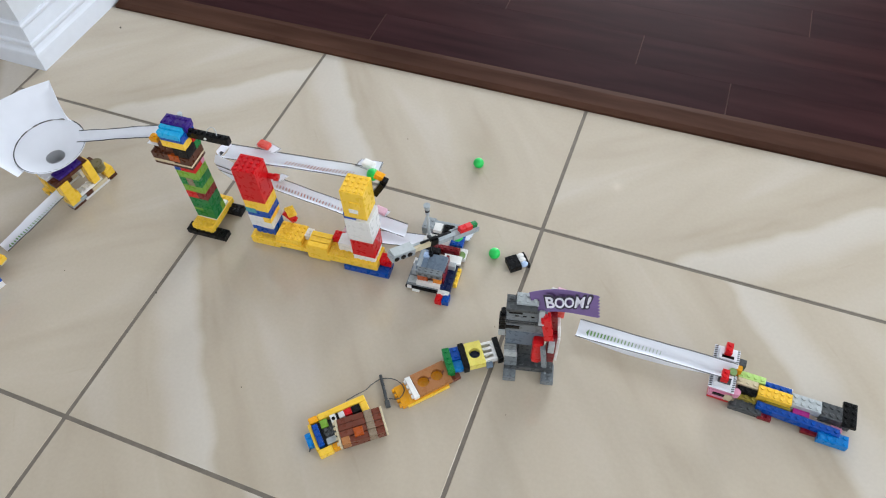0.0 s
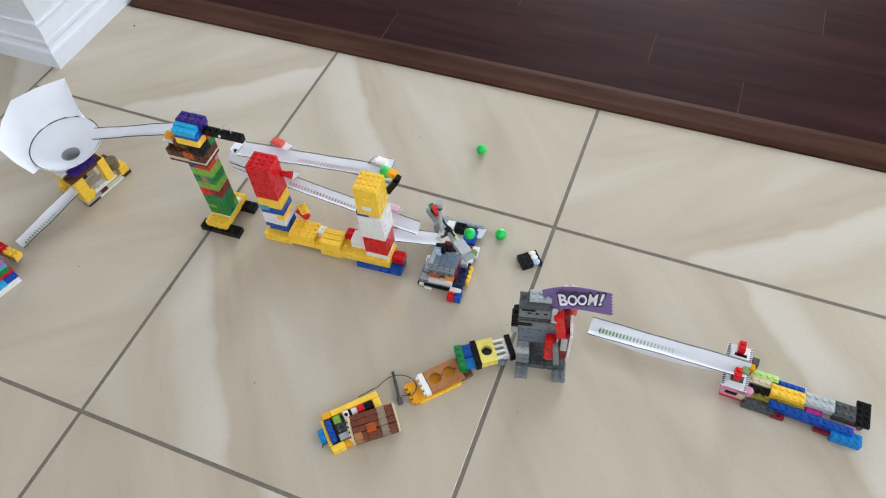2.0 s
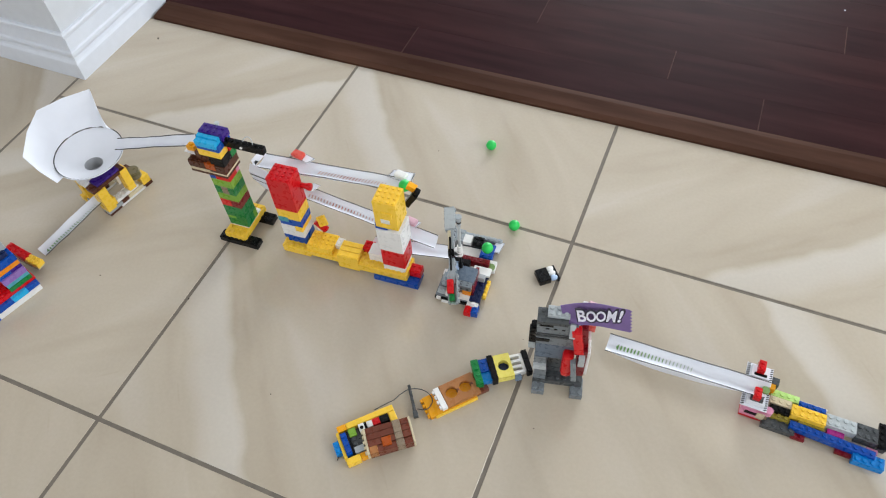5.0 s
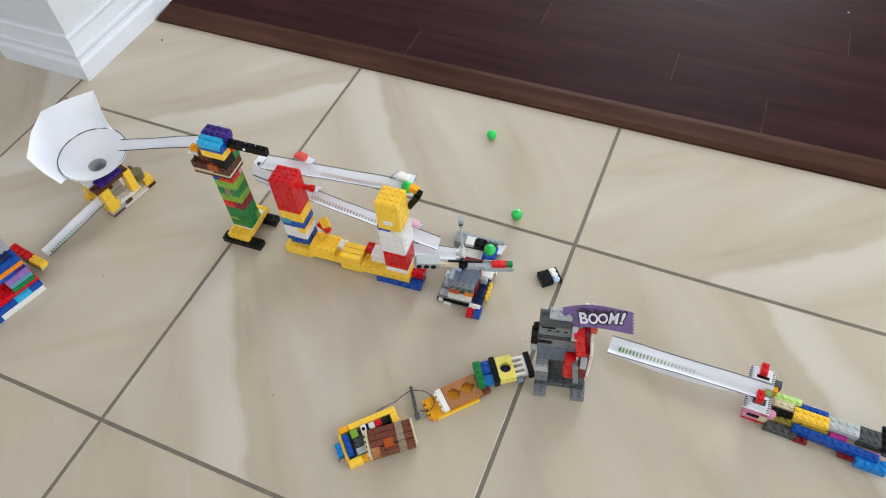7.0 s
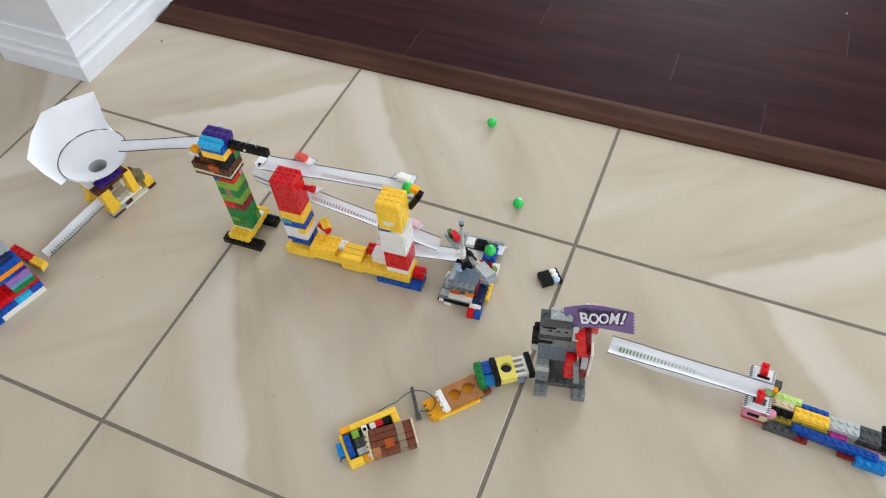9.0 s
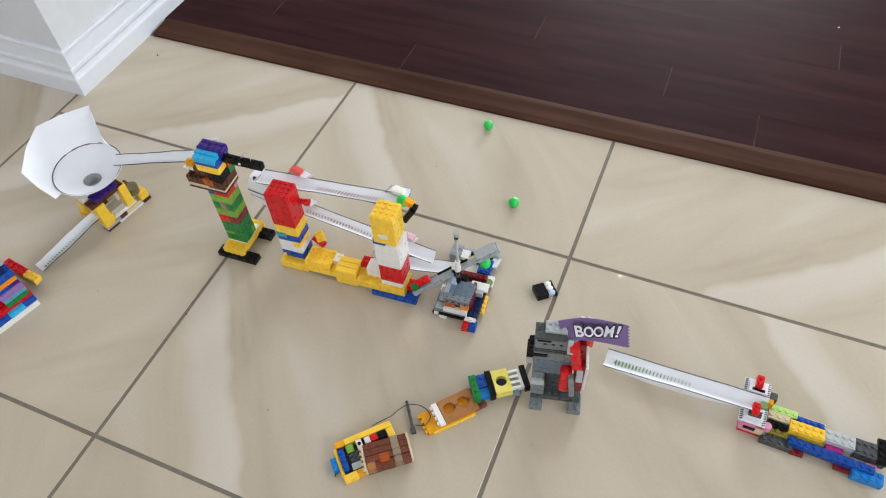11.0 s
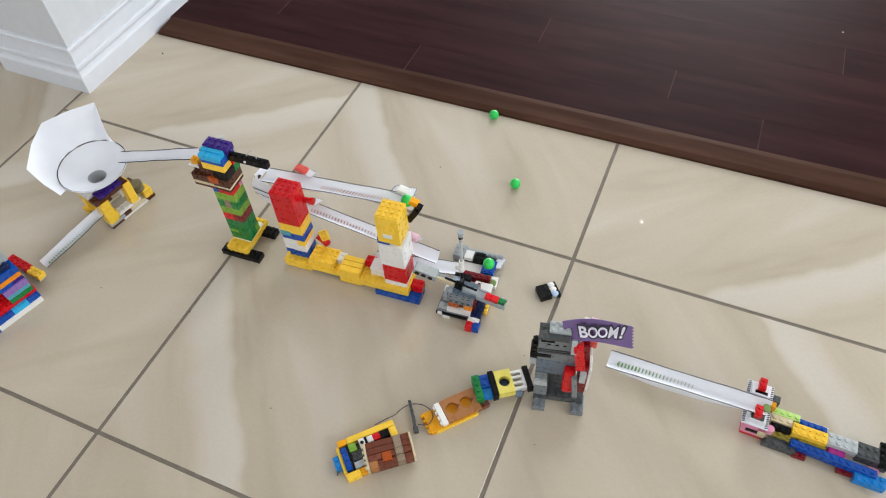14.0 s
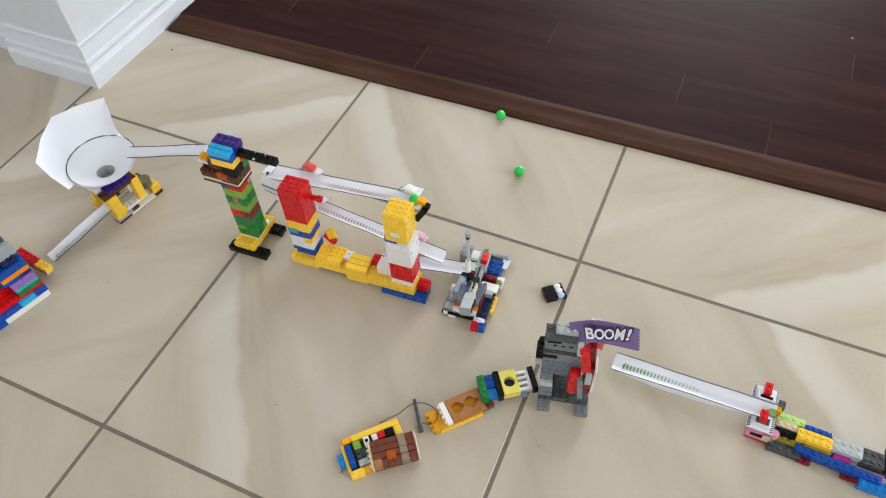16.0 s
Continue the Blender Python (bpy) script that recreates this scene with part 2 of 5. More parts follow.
def brick_mesh(w, d, h, nx, ny, mat, tubes=False):
    """One brick in mm: bevelled body, round studs on top; tubes: a hollow underside with round tubes."""
    key = (round(w, 1), round(d, 1), round(h, 1), nx, ny, mat.name, tubes)
    if key in BRICKS:
        return BRICKS[key]
    bm = bmesh.new()
    k = 0.001
    g = 0.08
    if tubes:
        t = 1.3
        box(bm, g * k, g * k, (h - t) * k, (w - g) * k, (d - g) * k, h * k, 0.0003)
        for a, b2, c, d2 in ((g, g, w - g, t), (g, d - t, w - g, d - g), (g, t, t, d - t), (w - t, t, w - g, d - t)):
            box(bm, a * k, b2 * k, 0, c * k, d2 * k, (h - t) * k)
        for i in range(1, nx):
            cyl(bm, w / nx * i * k, d / 2 * k, 0, (h - t) * k, 0.0031, 12)
    else:
        box(bm, g * k, g * k, 0, (w - g) * k, (d - g) * k, h * k, 0.00045)
    for i in range(nx):
        for j in range(ny):
            x, y = (i + 0.5) * w / nx * k, (j + 0.5) * d / ny * k
            cyl(bm, x, y, h * k - 0.0002, (h + 1.5) * k, 0.0024, 12)
            cyl(bm, x, y, (h + 1.5) * k, (h + 1.75) * k, 0.0024, 12, 0.0021)
    me = bpy.data.meshes.new("brick")
    bm.normal_update()
    bm.to_mesh(me)
    bm.free()
    me.materials.append(mat)
    for p in me.polygons:
        p.use_smooth = False
    BRICKS[key] = me
    return me


def B(parent, color, x0, y0, z0, x1, y1, z1, studs=True, name="brick", label="", turn=(0, 0, 0), tubes=False):
    """A brick between two corners, in mm, in its thing's space. studs: True, False or (nx, ny)."""
    w, d, h = x1 - x0, y1 - y0, z1 - z0
    nx, ny = (max(1, round(w / 8)), max(1, round(d / 8))) if studs is True else (studs or (0, 0))
    ob = new(name, brick_mesh(w, d, h, nx, ny, P(color), tubes))
    ob.parent = parent
    ob.matrix_basis = pose(x0 / 1000, y0 / 1000, z0 / 1000, *turn)
    if label:
        tagged(ob, label)
    return ob


def tube_mesh(points, r, n=6):
    """A round cord along a chain of points."""
    bm = bmesh.new()
    rings = []
    pts = [Vector(p) for p in points]
    for i, p in enumerate(pts):
        d = (pts[min(i + 1, len(pts) - 1)] - pts[max(i - 1, 0)]).normalized()
        side = d.cross(Vector((0, 0, 1)))
        side = side.normalized() if side.length > 1e-4 else Vector((1, 0, 0))
        up = side.cross(d)
        rings.append([bm.verts.new(p + r * (math.cos(a) * side + math.sin(a) * up))
                      for a in [2 * math.pi * j / n for j in range(n)]])
    for a, b2 in zip(rings, rings[1:]):
        for j in range(n):
            bm.faces.new((a[j], a[(j + 1) % n], b2[(j + 1) % n], b2[j]))
    bm.faces.new(rings[0][::-1])
    bm.faces.new(rings[-1])
    return bm


def smooth_chain(points, steps=8):
    """Catmull-Rom points through a few."""
    p = [Vector(q) for q in points]
    p = [2 * p[0] - p[1]] + p + [2 * p[-1] - p[-2]]
    out = []
    for i in range(1, len(p) - 2):
        for s in range(steps):
            t = s / steps
            a, b2, c, d = p[i - 1], p[i], p[i + 1], p[i + 2]
            out.append(0.5 * ((2 * b2) + (c - a) * t + (2 * a - 5 * b2 + 4 * c - d) * t * t
                              + (3 * b2 - a - 3 * c + d) * t ** 3))
    out.append(p[-2])
    return out


def sheet(bm, rows, thick=0.0004):
    """A thin folded sheet with two faces and an edge, from rows of points."""
    grid = [[Vector(q) for q in row] for row in rows]
    nr, nc = len(grid), len(grid[0])
    nor = [[None] * nc for _ in range(nr)]
    for i in range(nr):
        for j in range(nc):
            du = grid[min(i + 1, nr - 1)][j] - grid[max(i - 1, 0)][j]
            dv = grid[i][min(j + 1, nc - 1)] - grid[i][max(j - 1, 0)]
            nor[i][j] = du.cross(dv).normalized() * thick
    top = [[bm.verts.new(grid[i][j] + nor[i][j] / 2) for j in range(nc)] for i in range(nr)]
    bot = [[bm.verts.new(grid[i][j] - nor[i][j] / 2) for j in range(nc)] for i in range(nr)]
    for i in range(nr - 1):
        for j in range(nc - 1):
            bm.faces.new((top[i][j], top[i + 1][j], top[i + 1][j + 1], top[i][j + 1]))
            bm.faces.new((bot[i][j], bot[i][j + 1], bot[i + 1][j + 1], bot[i + 1][j]))
    for i in range(nr - 1):
        bm.faces.new((top[i][0], bot[i][0], bot[i + 1][0], top[i + 1][0]))
        bm.faces.new((top[i][-1], top[i + 1][-1], bot[i + 1][-1], bot[i][-1]))
    for j in range(nc - 1):
        bm.faces.new((top[0][j], top[0][j + 1], bot[0][j + 1], bot[0][j]))
        bm.faces.new((top[-1][j], bot[-1][j], bot[-1][j + 1], top[-1][j + 1]))


def soften(ob, degrees):
    """Round shading over gentle bends, hard at folds sharper than that."""
    for p in ob.data.polygons:
        p.use_smooth = True
    ob.data.set_sharp_from_angle(angle=radians(degrees))


def chute(name, label, lf, lb, rb, rf, wall=0.006, dash=True, marks=None, skirt=0.0, rims=(0.0, 1.0), group="paper chutes"):
    """A folded paper trough between two ends (near and far corner of each), with inked rims and printed marks.
    marks: (ink, from, to, count, arrow_at_start); skirt: how far the near wall hangs below its rim half way along."""
    lf, lb, rb, rf = (Vector(v) for v in (lf, lb, rb, rf))
    holder = thing(name, label, "paper chute", *((lf + lb) / 2))
    o = Vector(holder.location)
    tagged(holder, group=group)
    n = 24

    def at(s, v, lift=0.0):
        """s along, v across: 0 near rim, 1 far rim; the floor of the trough lies lower than the rims."""
        a, b2 = lf.lerp(rf, s), lb.lerp(rb, s)
        depth = wall * (1 - abs(2 * v - 1) ** 2.2)
        wob = 0.0005 * math.sin(s * 9 + v * 4) + 0.0002 * math.sin(s * 23)
        return a.lerp(b2, v) - Vector((0, 0, depth + wob - lift)) - o

    cross = [0, 0.08, 0.2, 0.35, 0.5, 0.65, 0.8, 0.92, 1]
    bm = bmesh.new()
    sheet(bm, [[at(i / n, v) for v in cross] for i in range(n + 1)], 0.0004)
    ob = part("trough", bm, M_PAPER, holder)
    soften(ob, 40)
    if skirt:
        bm = bmesh.new()
        side = (lf - lb).normalized()
        rows = []
        for i in range(n + 1):
            drop = skirt * math.sin(math.pi * min(1, i / n * 1.08)) ** 0.8 + 0.0006
            rows.append([at(i / n, 0.0) - Vector((0, 0, 0.0002)), at(i / n, 0.0) - side * 0.0005 - Vector((0, 0, drop * 0.5)), at(i / n, 0.0) - side * 0.002 - Vector((0, 0, drop))])
        sheet(bm, rows, 0.0003)
        soften(part("side_wall", bm, M_PAPER, holder, "folded-down white paper side wall"), 40)
    length = ((lf - rf).length + (lb - rb).length) / 2
    for v in rims:
        inner = 0.962 if v else 0.026
        bm = bmesh.new()
        k = int(length / 0.0024) if dash else n
        for i in range(k):
            s0, s1 = i / k, (i + (0.74 if dash else 1.0)) / k
            q = [bm.verts.new(at(s, w, 0.0006)) for s, w in ((s0, v), (s1, v), (s1, inner), (s0, inner))]
            bm.faces.new(q if v else q[::-1])
            # ink turned over the paper's edge
            out = (lf - lb).normalized() * (0.0004 if v == 0 else -0.0004)
            up, low = Vector((0, 0, 0.0007)), Vector((0, 0, -0.0005))
            s2 = (i + (0.85 if dash else 1.0)) / k
            e = [bm.verts.new(p) for p in (at(s0, v) + up, at(s2, v) + up, at(s2, v) + out + low, at(s0, v) + out + low)]
            bm.faces.new(e if v else e[::-1])
        part("rim_line", bm, M_INK, holder, "printed dark rim line")
    if marks:
        ink, f0, f1, count, arrow, *lane = marks
        for third in range(3):
            bm = bmesh.new()
            for i in range(count * third // 3, count * (third + 1) // 3):
                s = f0 + (f1 - f0) * (i + 0.5) / count
                h = abs(f1 - f0) / count * (0.24 - 0.12 * i / count)
                w0, w1 = lane or (0.36, 0.62)
                if i == 0 and arrow:
                    q = [at(s - 2.2 * h, (w0 + w1) / 2, 0.0006), at(s + h, w0 - 0.08, 0.0006), at(s + h, w1 + 0.08, 0.0006)]
                else:
                    q = [at(s - h, w0, 0.0006), at(s + h, w0, 0.0006), at(s + h, w1, 0.0006), at(s - h, w1, 0.0006)]
                bm.faces.new([bm.verts.new(v) for v in q])
            tagged(part("printed_arrow", bm, ink[third], holder, "row of fading printed arrow dashes"), kind="stuff")
    return holder


def paper_tab(parent_name, label, pts, mat=None):
    """A small flat paper tab with an inked border, resting on a brick."""
    p = [Vector(q) for q in pts]
    c = sum(p, Vector()) / len(p)
    holder = thing(parent_name, label, "paper tab", *c)
    bm = bmesh.new()
    sheet(bm, [[p[0] - c, p[1] - c], [p[3] - c, p[2] - c]], 0.0004)
    part("tab_sheet", bm, mat or M_PAPER, holder)
    bm = bmesh.new()
    for a, b2 in zip(p, p[1:] + p[:1]):
        k = 9
        for i in range(k):
            q0, q1 = a.lerp(b2, i / k), a.lerp(b2, (i + 0.6) / k)
            up = Vector((0, 0, 0.0007))
            q = [q0 - c + up, q1 - c + up, q1.lerp(c, 0.1) - c + up, q0.lerp(c, 0.1) - c + up]
            bm.faces.new([bm.verts.new(v) for v in q])
    part("tab_border", bm, M_INK, holder, "hatched dark border")
    return holder


# ---- the room ----
TILE, GROUT = 0.457, 0.0051
EDGE_Y, EDGE_SLOPE = 0.2485, 0.010          # edge of the wood: y = EDGE_Y + EDGE_SLOPE * x


def edge_y(x):
    return EDGE_Y + EDGE_SLOPE * x


bm = bmesh.new()
box(bm, -3.4, -3.5, -0.12, 3.5, 3.5, -0.0007)
floor = link_bm("floor", bm, M_GROUT)
tagged(floor, "beige polished porcelain tile floor with dark grout", "floor", kind="structure")

# skirting, walls
PX0, PX1, PY0 = -1.081, -0.910, 0.063      # the wall end that reaches into the room


def wall_box(name, x0, y0, z0, x1, y1, z1, mat=None, label="painted off-white room wall"):
    bm = bmesh.new()
    box(bm, x0, y0, z0, x1, y1, z1)
    return tagged(link_bm(name, bm, mat or M_WALL), label, "wall", kind="structure")


wall_box("wall_end", PX0, PY0, 0, PX1, 3.4, 2.6, label="white painted wall end with a moulded skirting")
wall_box("wall_recess", -3.2, 0.092, 0, PX0 - 0.002, 0.3, 2.6)


def wall_with_window(name, axis, at, lo, hi, w0, w1, z0, z1, thick=0.12):
    """A wall in four pieces round its window opening, joined in one mesh."""
    bm = bmesh.new()
    for a, b2, c, d in ((lo, w0, 0, 2.6), (w1, hi, 0, 2.6), (w0, w1, 0, z0), (w0, w1, z1, 2.6)):
        if axis == "y":
            box(bm, a, at, c, b2, at + thick, d)
        else:
            box(bm, at, a, c, at + thick, b2, d)
    ob = tagged(link_bm(name, bm, M_WALL), "painted off-white wall with a window, out of view", "wall", kind="structure")
    return ob


wall_with_window("wall_north", "y", 3.4, -3.3, 3.52, -0.8, 0.6, 0.3, 1.6)
wall_with_window("wall_east", "x", 3.4, -3.4, 3.4, -1.6, 1.4, 0.65, 2.35)
# west and south openings are made up to hold the fill lamps
wall_with_window("wall_west", "x", -3.32, -3.4, 3.4, -2.3, -0.7, 0.7, 2.3)
wall_with_window("wall_south", "y", -3.52, -3.3, 3.52, -2.1, 0.3, 0.7, 2.3)


def window_frame(name, axis, at, w0, w1, z0, z1):
    holder = new(name)
    tagged(holder, "white framed window with two panes, out of view", "window", kind="structure")
    t = 0.045

    def bar(n, a, c, b2, d):
        bm = bmesh.new()
        if axis == "y":
            box(bm, a, at + 0.07, c, b2, at + 0.11, d, 0.004)
        else:
            box(bm, at + 0.07, a, c, at + 0.11, b2, d, 0.004)
        part(n, bm, M_TRIM, holder)

    mid = (w0 + w1) / 2
    bar("frame_side", w0, z0, w0 + t, z1)
    bar("frame_side", w1 - t, z0, w1, z1)
    bar("frame_rail", w0 + t, z0, w1 - t, z0 + t)
    bar("frame_rail", w0 + t, z1 - t, w1 - t, z1)
    bar("mullion", mid - t / 2, z0 + t, mid + t / 2, z1 - t)


window_frame("window_1", "y", 3.4, -0.8, 0.6, 0.3, 1.6)
window_frame("window_2", "x", 3.4, -1.6, 1.4, 0.65, 2.35)
# these two frames are added round the fill lamps, unseen
window_frame("added_window_west", "x", -3.4, -2.3, -0.7, 0.7, 2.3)
window_frame("added_window_south", "y", -3.6, -2.1, 0.3, 0.7, 2.3)

bm = bmesh.new()
box(bm, -3.4, -3.6, 2.6, 3.56, 3.56, 2.7)
tagged(link_bm("ceiling", bm, M_CEIL), "flat white painted ceiling", "ceiling", kind="structure")


# moulded skirting: profile (out from the wall, up)
SKIRT = [(0.0, 0.0865), (0.005, 0.0862), (0.0068, 0.084), (0.0064, 0.0795), (0.0032, 0.0765), (0.0042, 0.069), (0.0056, 0.061), (0.0062, 0.0535),
         (0.0094, 0.0515), (0.0102, 0.0475), (0.0092, 0.0435), (0.0076, 0.0415), (0.0092, 0.036), (0.0124, 0.0315), (0.0130, 0.027), (0.0130, 0.0)]


def skirting(name, path, closed_ends=True):
    """Sweeps the profile along a chain of corners (x, y); out is to the right of the way, mitred."""
    bm = bmesh.new()
    pts = [Vector(p) for p in path]
    rows = []
    for i, p in enumerate(pts):
        dirs = []
        if i > 0:
            dirs.append((p - pts[i - 1]).normalized())
        if i < len(pts) - 1:
            dirs.append((pts[i + 1] - p).normalized())
        outs = [Vector((d.y, -d.x)) for d in dirs]
        o = sum(outs, Vector((0, 0)))
        o = o / o.length_squared * len(outs) / 1.0 if len(outs) == 1 else o * (2 / o.length_squared)
        rows.append([bm.verts.new((p.x + o.x * a, p.y + o.y * a, z)) for a, z in SKIRT])
    for a, b2 in zip(rows, rows[1:]):
        for j in range(len(SKIRT) - 1):
            bm.faces.new((a[j], b2[j], b2[j + 1], a[j + 1]))
    for r in (rows[0], rows[-1]):
        bm.faces.new(r + [])
    bmesh.ops.recalc_face_normals(bm, faces=bm.faces[:])
    return tagged(link_bm(name, bm, M_TRIM), "white moulded baseboard with stepped profile", "baseboard", kind="structure")


skirting("baseboard", [(PX0 + 0.0, 0.092), (PX0 + 0.0, PY0), (PX1, PY0), (PX1, 3.4)])
skirting("baseboard", [(-3.2, 0.092), (PX0 - 0.0132, 0.092)])


# ---- toy constructions ----
def brick_tower():
    t = thing("brick_tower", "tall tower of mixed coloured toy bricks on black feet", "toy tower", -0.445, -0.140, 0, 3)
    B(t, "black", -25, -28, 0, 35, -13, 9)
    B(t, "black", -25, 18, 0, 35, 33, 9)
    B(t, "yellow", -15, -25, 9, 17, 36, 19)
    B(t, "white", -13, -9, 19, 16, 26, 23, studs=False, name="plate")
    z = 23
    lay = [("green", 13.5), ("green", 13.5), ("green", 13), ("red", 13.5), ("lime", 12.5), ("green", 14.5), ("lime", 13.5), ("red", 14)]
    for i, (c, h) in enumerate(lay):
        if c == "green" and i == 1:
            B(t, "lime", -12, -10, z, 2, 15, z + 5, studs=False)
            B(t, "green", -12, -10, z + 5, 2, 15, z + h, studs=False)
            B(t, "green", 2, -10, z, 18, 15, z + h, studs=False)
        elif i == 0:
            B(t, "green", -12, -10, z, 18, 8, z + h, studs=False)
            B(t, "lime", -12, 8, z, 18, 16, z + h + 4, studs=False)
        elif i == 5:
            B(t, "green", -12, -10, z, -2, 15, z + h, studs=False)
            B(t, "sand", -2, -10, z, 8, 15, z + h, studs=False)
            B(t, "green", 8, -10, z, 18, 15, z + h, studs=False)
        elif i == 7:
            B(t, "blue", -12, -10, z, -3, 15, z + h, studs=False)
            B(t, "red", -3, -10, z, 18, 8, z + h, studs=False)
            B(t, "pink", 1, 8, z, 18, 15, z + h, studs=False)
        elif i == 3:
            B(t, "red", -12, -10, z, 4, 15, z + h, studs=False)
            B(t, "darkred", 4, -10, z, 18, 15, z + h, studs=False)
        else:
            B(t, c, -12, -10, z, 18, 15, z + h, studs=False)
        z += h
    B(t, "brown", -31, -16, z, -1, 12, z + 4, studs=False, name="plate")
    B(t, "tan", -31, -16, z + 4, -1, 12, z + 9, studs=False, name="plate")
    B(t, "brown", -1, -16, z, 23, 16, z + 4, studs=False, name="plate")
    B(t, "tan", -1, -16, z + 4, 23, 16, z + 7, studs=False, name="plate")
    B(t, "brown", -1, -16, z + 7, 23, 16, z + 20, studs=False)
    B(t, "brown", -31, -16, z + 9, -1, 12, z + 20)
    z += 20
    B(t, "darkorange", -6, -16.6, z - 9, 9, -10, z + 1.5, studs=False)
    B(t, "black", 4, -15, z, 24, 4, z + 14, studs=False)
    B(t, "green", 12, 4, z, 24, 16, z + 14, studs=False)
    B(t, "red", 12, 2, z + 14, 26, 16, z + 24, studs=False)
    B(t, "brown", -18, -12, z, 4, 12, z + 14, studs=False)
    z += 15
    B(t, "yellow", -8, -15, z, 24, 13, z + 11, studs=False)
    B(t, "blue", -7, -15, z + 11, 25, 13, z + 21, studs=False)
    z += 21
    B(t, "cyan", -6, -17, z - 3, 24, -10, z + 5.5, studs=False)
    B(t, "cyan", -6, -10, z - 3, 24, -4, z + 8, studs=False)
    B(t, "purple", -6, -4, z, 28, 12, z + 10)
    B(t, "amber", -33, -7, 159, -22, 2, 166, studs=(1, 1))
    bm = bmesh.new()
    sheet(bm, [[(-0.036, -0.010, 0), (-0.034, 0.010, 0.0006)], [(-0.007, -0.012, 0), (-0.007, 0.010, 0.0006)]])
    part("paper_slip", bm, M_PAPER, t, "white paper slip", pose(0, 0, (z - 28.6) / 1000))
    B(t, "brown", -30, -8, z - 36, -18, 6, z - 29, studs=False)
    # black beam that carries the run across to the next stand
    B(t, "black", 25, -3, z - 9, 81, 5, z + 1, studs=(7, 1), name="beam", label="black studded beam")
    hook = [(0.052, 0.001, 0.001), (0.054, 0.003, 0.006), (0.059, 0.005, 0.009), (0.064, 0.004, 0.007), (0.066, 0.001, 0.001)]
    part("wire_hook", tube_mesh(smooth_chain(hook, 6), 0.0005), P("lightgrey"), t, "small bent clear grey hook", pose(0, 0, (z + 0.5) / 1000))
    bm = bmesh.new()
    cyl(bm, 0, 0, 0, 0.0012, 0.0017, 12)
    part("pin", bm, P("white"), t, "small white pin head", pose(0.0505, -0.003, (z - 4) / 1000, 90))
    bm = bmesh.new()
    cyl(bm, 0, 0, 0, 0.005, 0.002, 12)
    cyl(bm, 0, 0, 0.005, 0.007, 0.003, 12)
    part("knob", bm, P("lightgrey"), t, "clear grey knob", pose(0.013, 0.0125, (z + 7) / 1000))
    return t


def column_stand():
    t = thing("brick_stand", "long yellow brick base with a red column and a yellow column", "toy stand", -0.372, -0.156, 0, 4.3)
    # base, stepped
    B(t, "yellow", 0, 2, 3, 42, 34, 15)
    B(t, "yellow", 0, 3, 0, 40, 33, 3, studs=False)
    B(t, "yellow", 38, 4, 15, 76, 32, 25, studs=(5, 4))
    B(t, "yellow", 42, 2, 6, 86, 32, 15, studs=False)
    B(t, "black", 46, 6, 0, 86, 28, 6, studs=False)
    B(t, "yellow", 86, -2, 2, 117, 25, 28, studs=False)
    for i in range(3):
        B(t, "yellow", 87, -1 + 8.6 * i, 28, 116, 6.4 + 8.6 * i, 29.2, studs=False, name="ridge")
    B(t, "white", 75, 16, 15, 86, 30, 24)
    B(t, "yellow", 117, -4, 9, 187, 28, 21)
    B(t, "blue", 140, -7, 0, 203, 17, 9, studs=False)
    B(t, "blue", 186, -5, 9, 203, 4, 10, studs=False, name="plate")
    B(t, "red", 187, 6, 9, 203, 20, 20)
    B(t, "red", 117, 18, 21, 131, 32, 30.5)
    B(t, "white", 130, 8, 21, 154, 26, 37, studs=False)
    # red column
    B(t, "blue", 6, 12, 15, 35, 37, 31, studs=False)
    B(t, "blue", 4, 9, 26, 16, 14, 32, studs=False)
    B(t, "white", 3, 10, 31, 35, 38, 54, studs=False)
    B(t, "yellow", 25, 9.2, 45, 35.6, 37, 55, studs=False)
    B(t, "blue", 4, 10, 54, 36, 38, 67, studs=False)
    B(t, "teal", 3, 9.5, 61, 18, 37, 70, studs=False)
    B(t, "yellow", 4, 10, 67, 36, 38, 85, studs=False)
    B(t, "red", 4, 10, 85, 36, 38, 143, studs=(4, 4))
    bm = bmesh.new()
    bmesh.ops.create_cone(bm, cap_ends=True, segments=14, radius1=0.0038, radius2=0.0038, depth=0.014)
    cyl(bm, 0, 0, 0.0015, 0.0065, 0.0050, 14)
    part("peg", bm, P("red"), t, "red round peg", pose(0.043, 0.036, 0.1125, 0, 90, 0))
    # tilted wedge behind the red column
    B(t, "red", 39, 32, 38.5, 59, 39, 46.5, studs=False, turn=(0, 48, 0))
    B(t, "yellow", 52.5, 30, 40, 65, 45, 44, turn=(62, -26, 14))
    # yellow column
    B(t, "white", 154, 0, 21, 184, 27, 31, studs=False)
    B(t, "red", 154, 0, 31, 185, 29, 65, studs=False)
    B(t, "white", 153, -1, 65, 186, 30, 106, studs=False)
    B(t, "blue", 152, 1, 105, 168, 28, 115, studs=False)
    B(t, "yellow", 154, 0, 111, 184, 30, 158, studs=(4, 4))
    B(t, "white", 162, -0.7, 121, 174, 1, 128, studs=False, name="plate")
    B(t, "yellow", 165, -1.2, 132, 178, 1, 142, studs=False)
    B(t, "black", 180, 30, 126, 188, 38, 152, studs=False, turn=(0, 30, 0))
    B(t, "amber", 183, 36, 150, 195, 44, 158, studs=False, turn=(0, 25, 0))
    B(t, "black", 192, 32, 144, 199, 40, 154, studs=False, turn=(0, 25, 0))
    return t


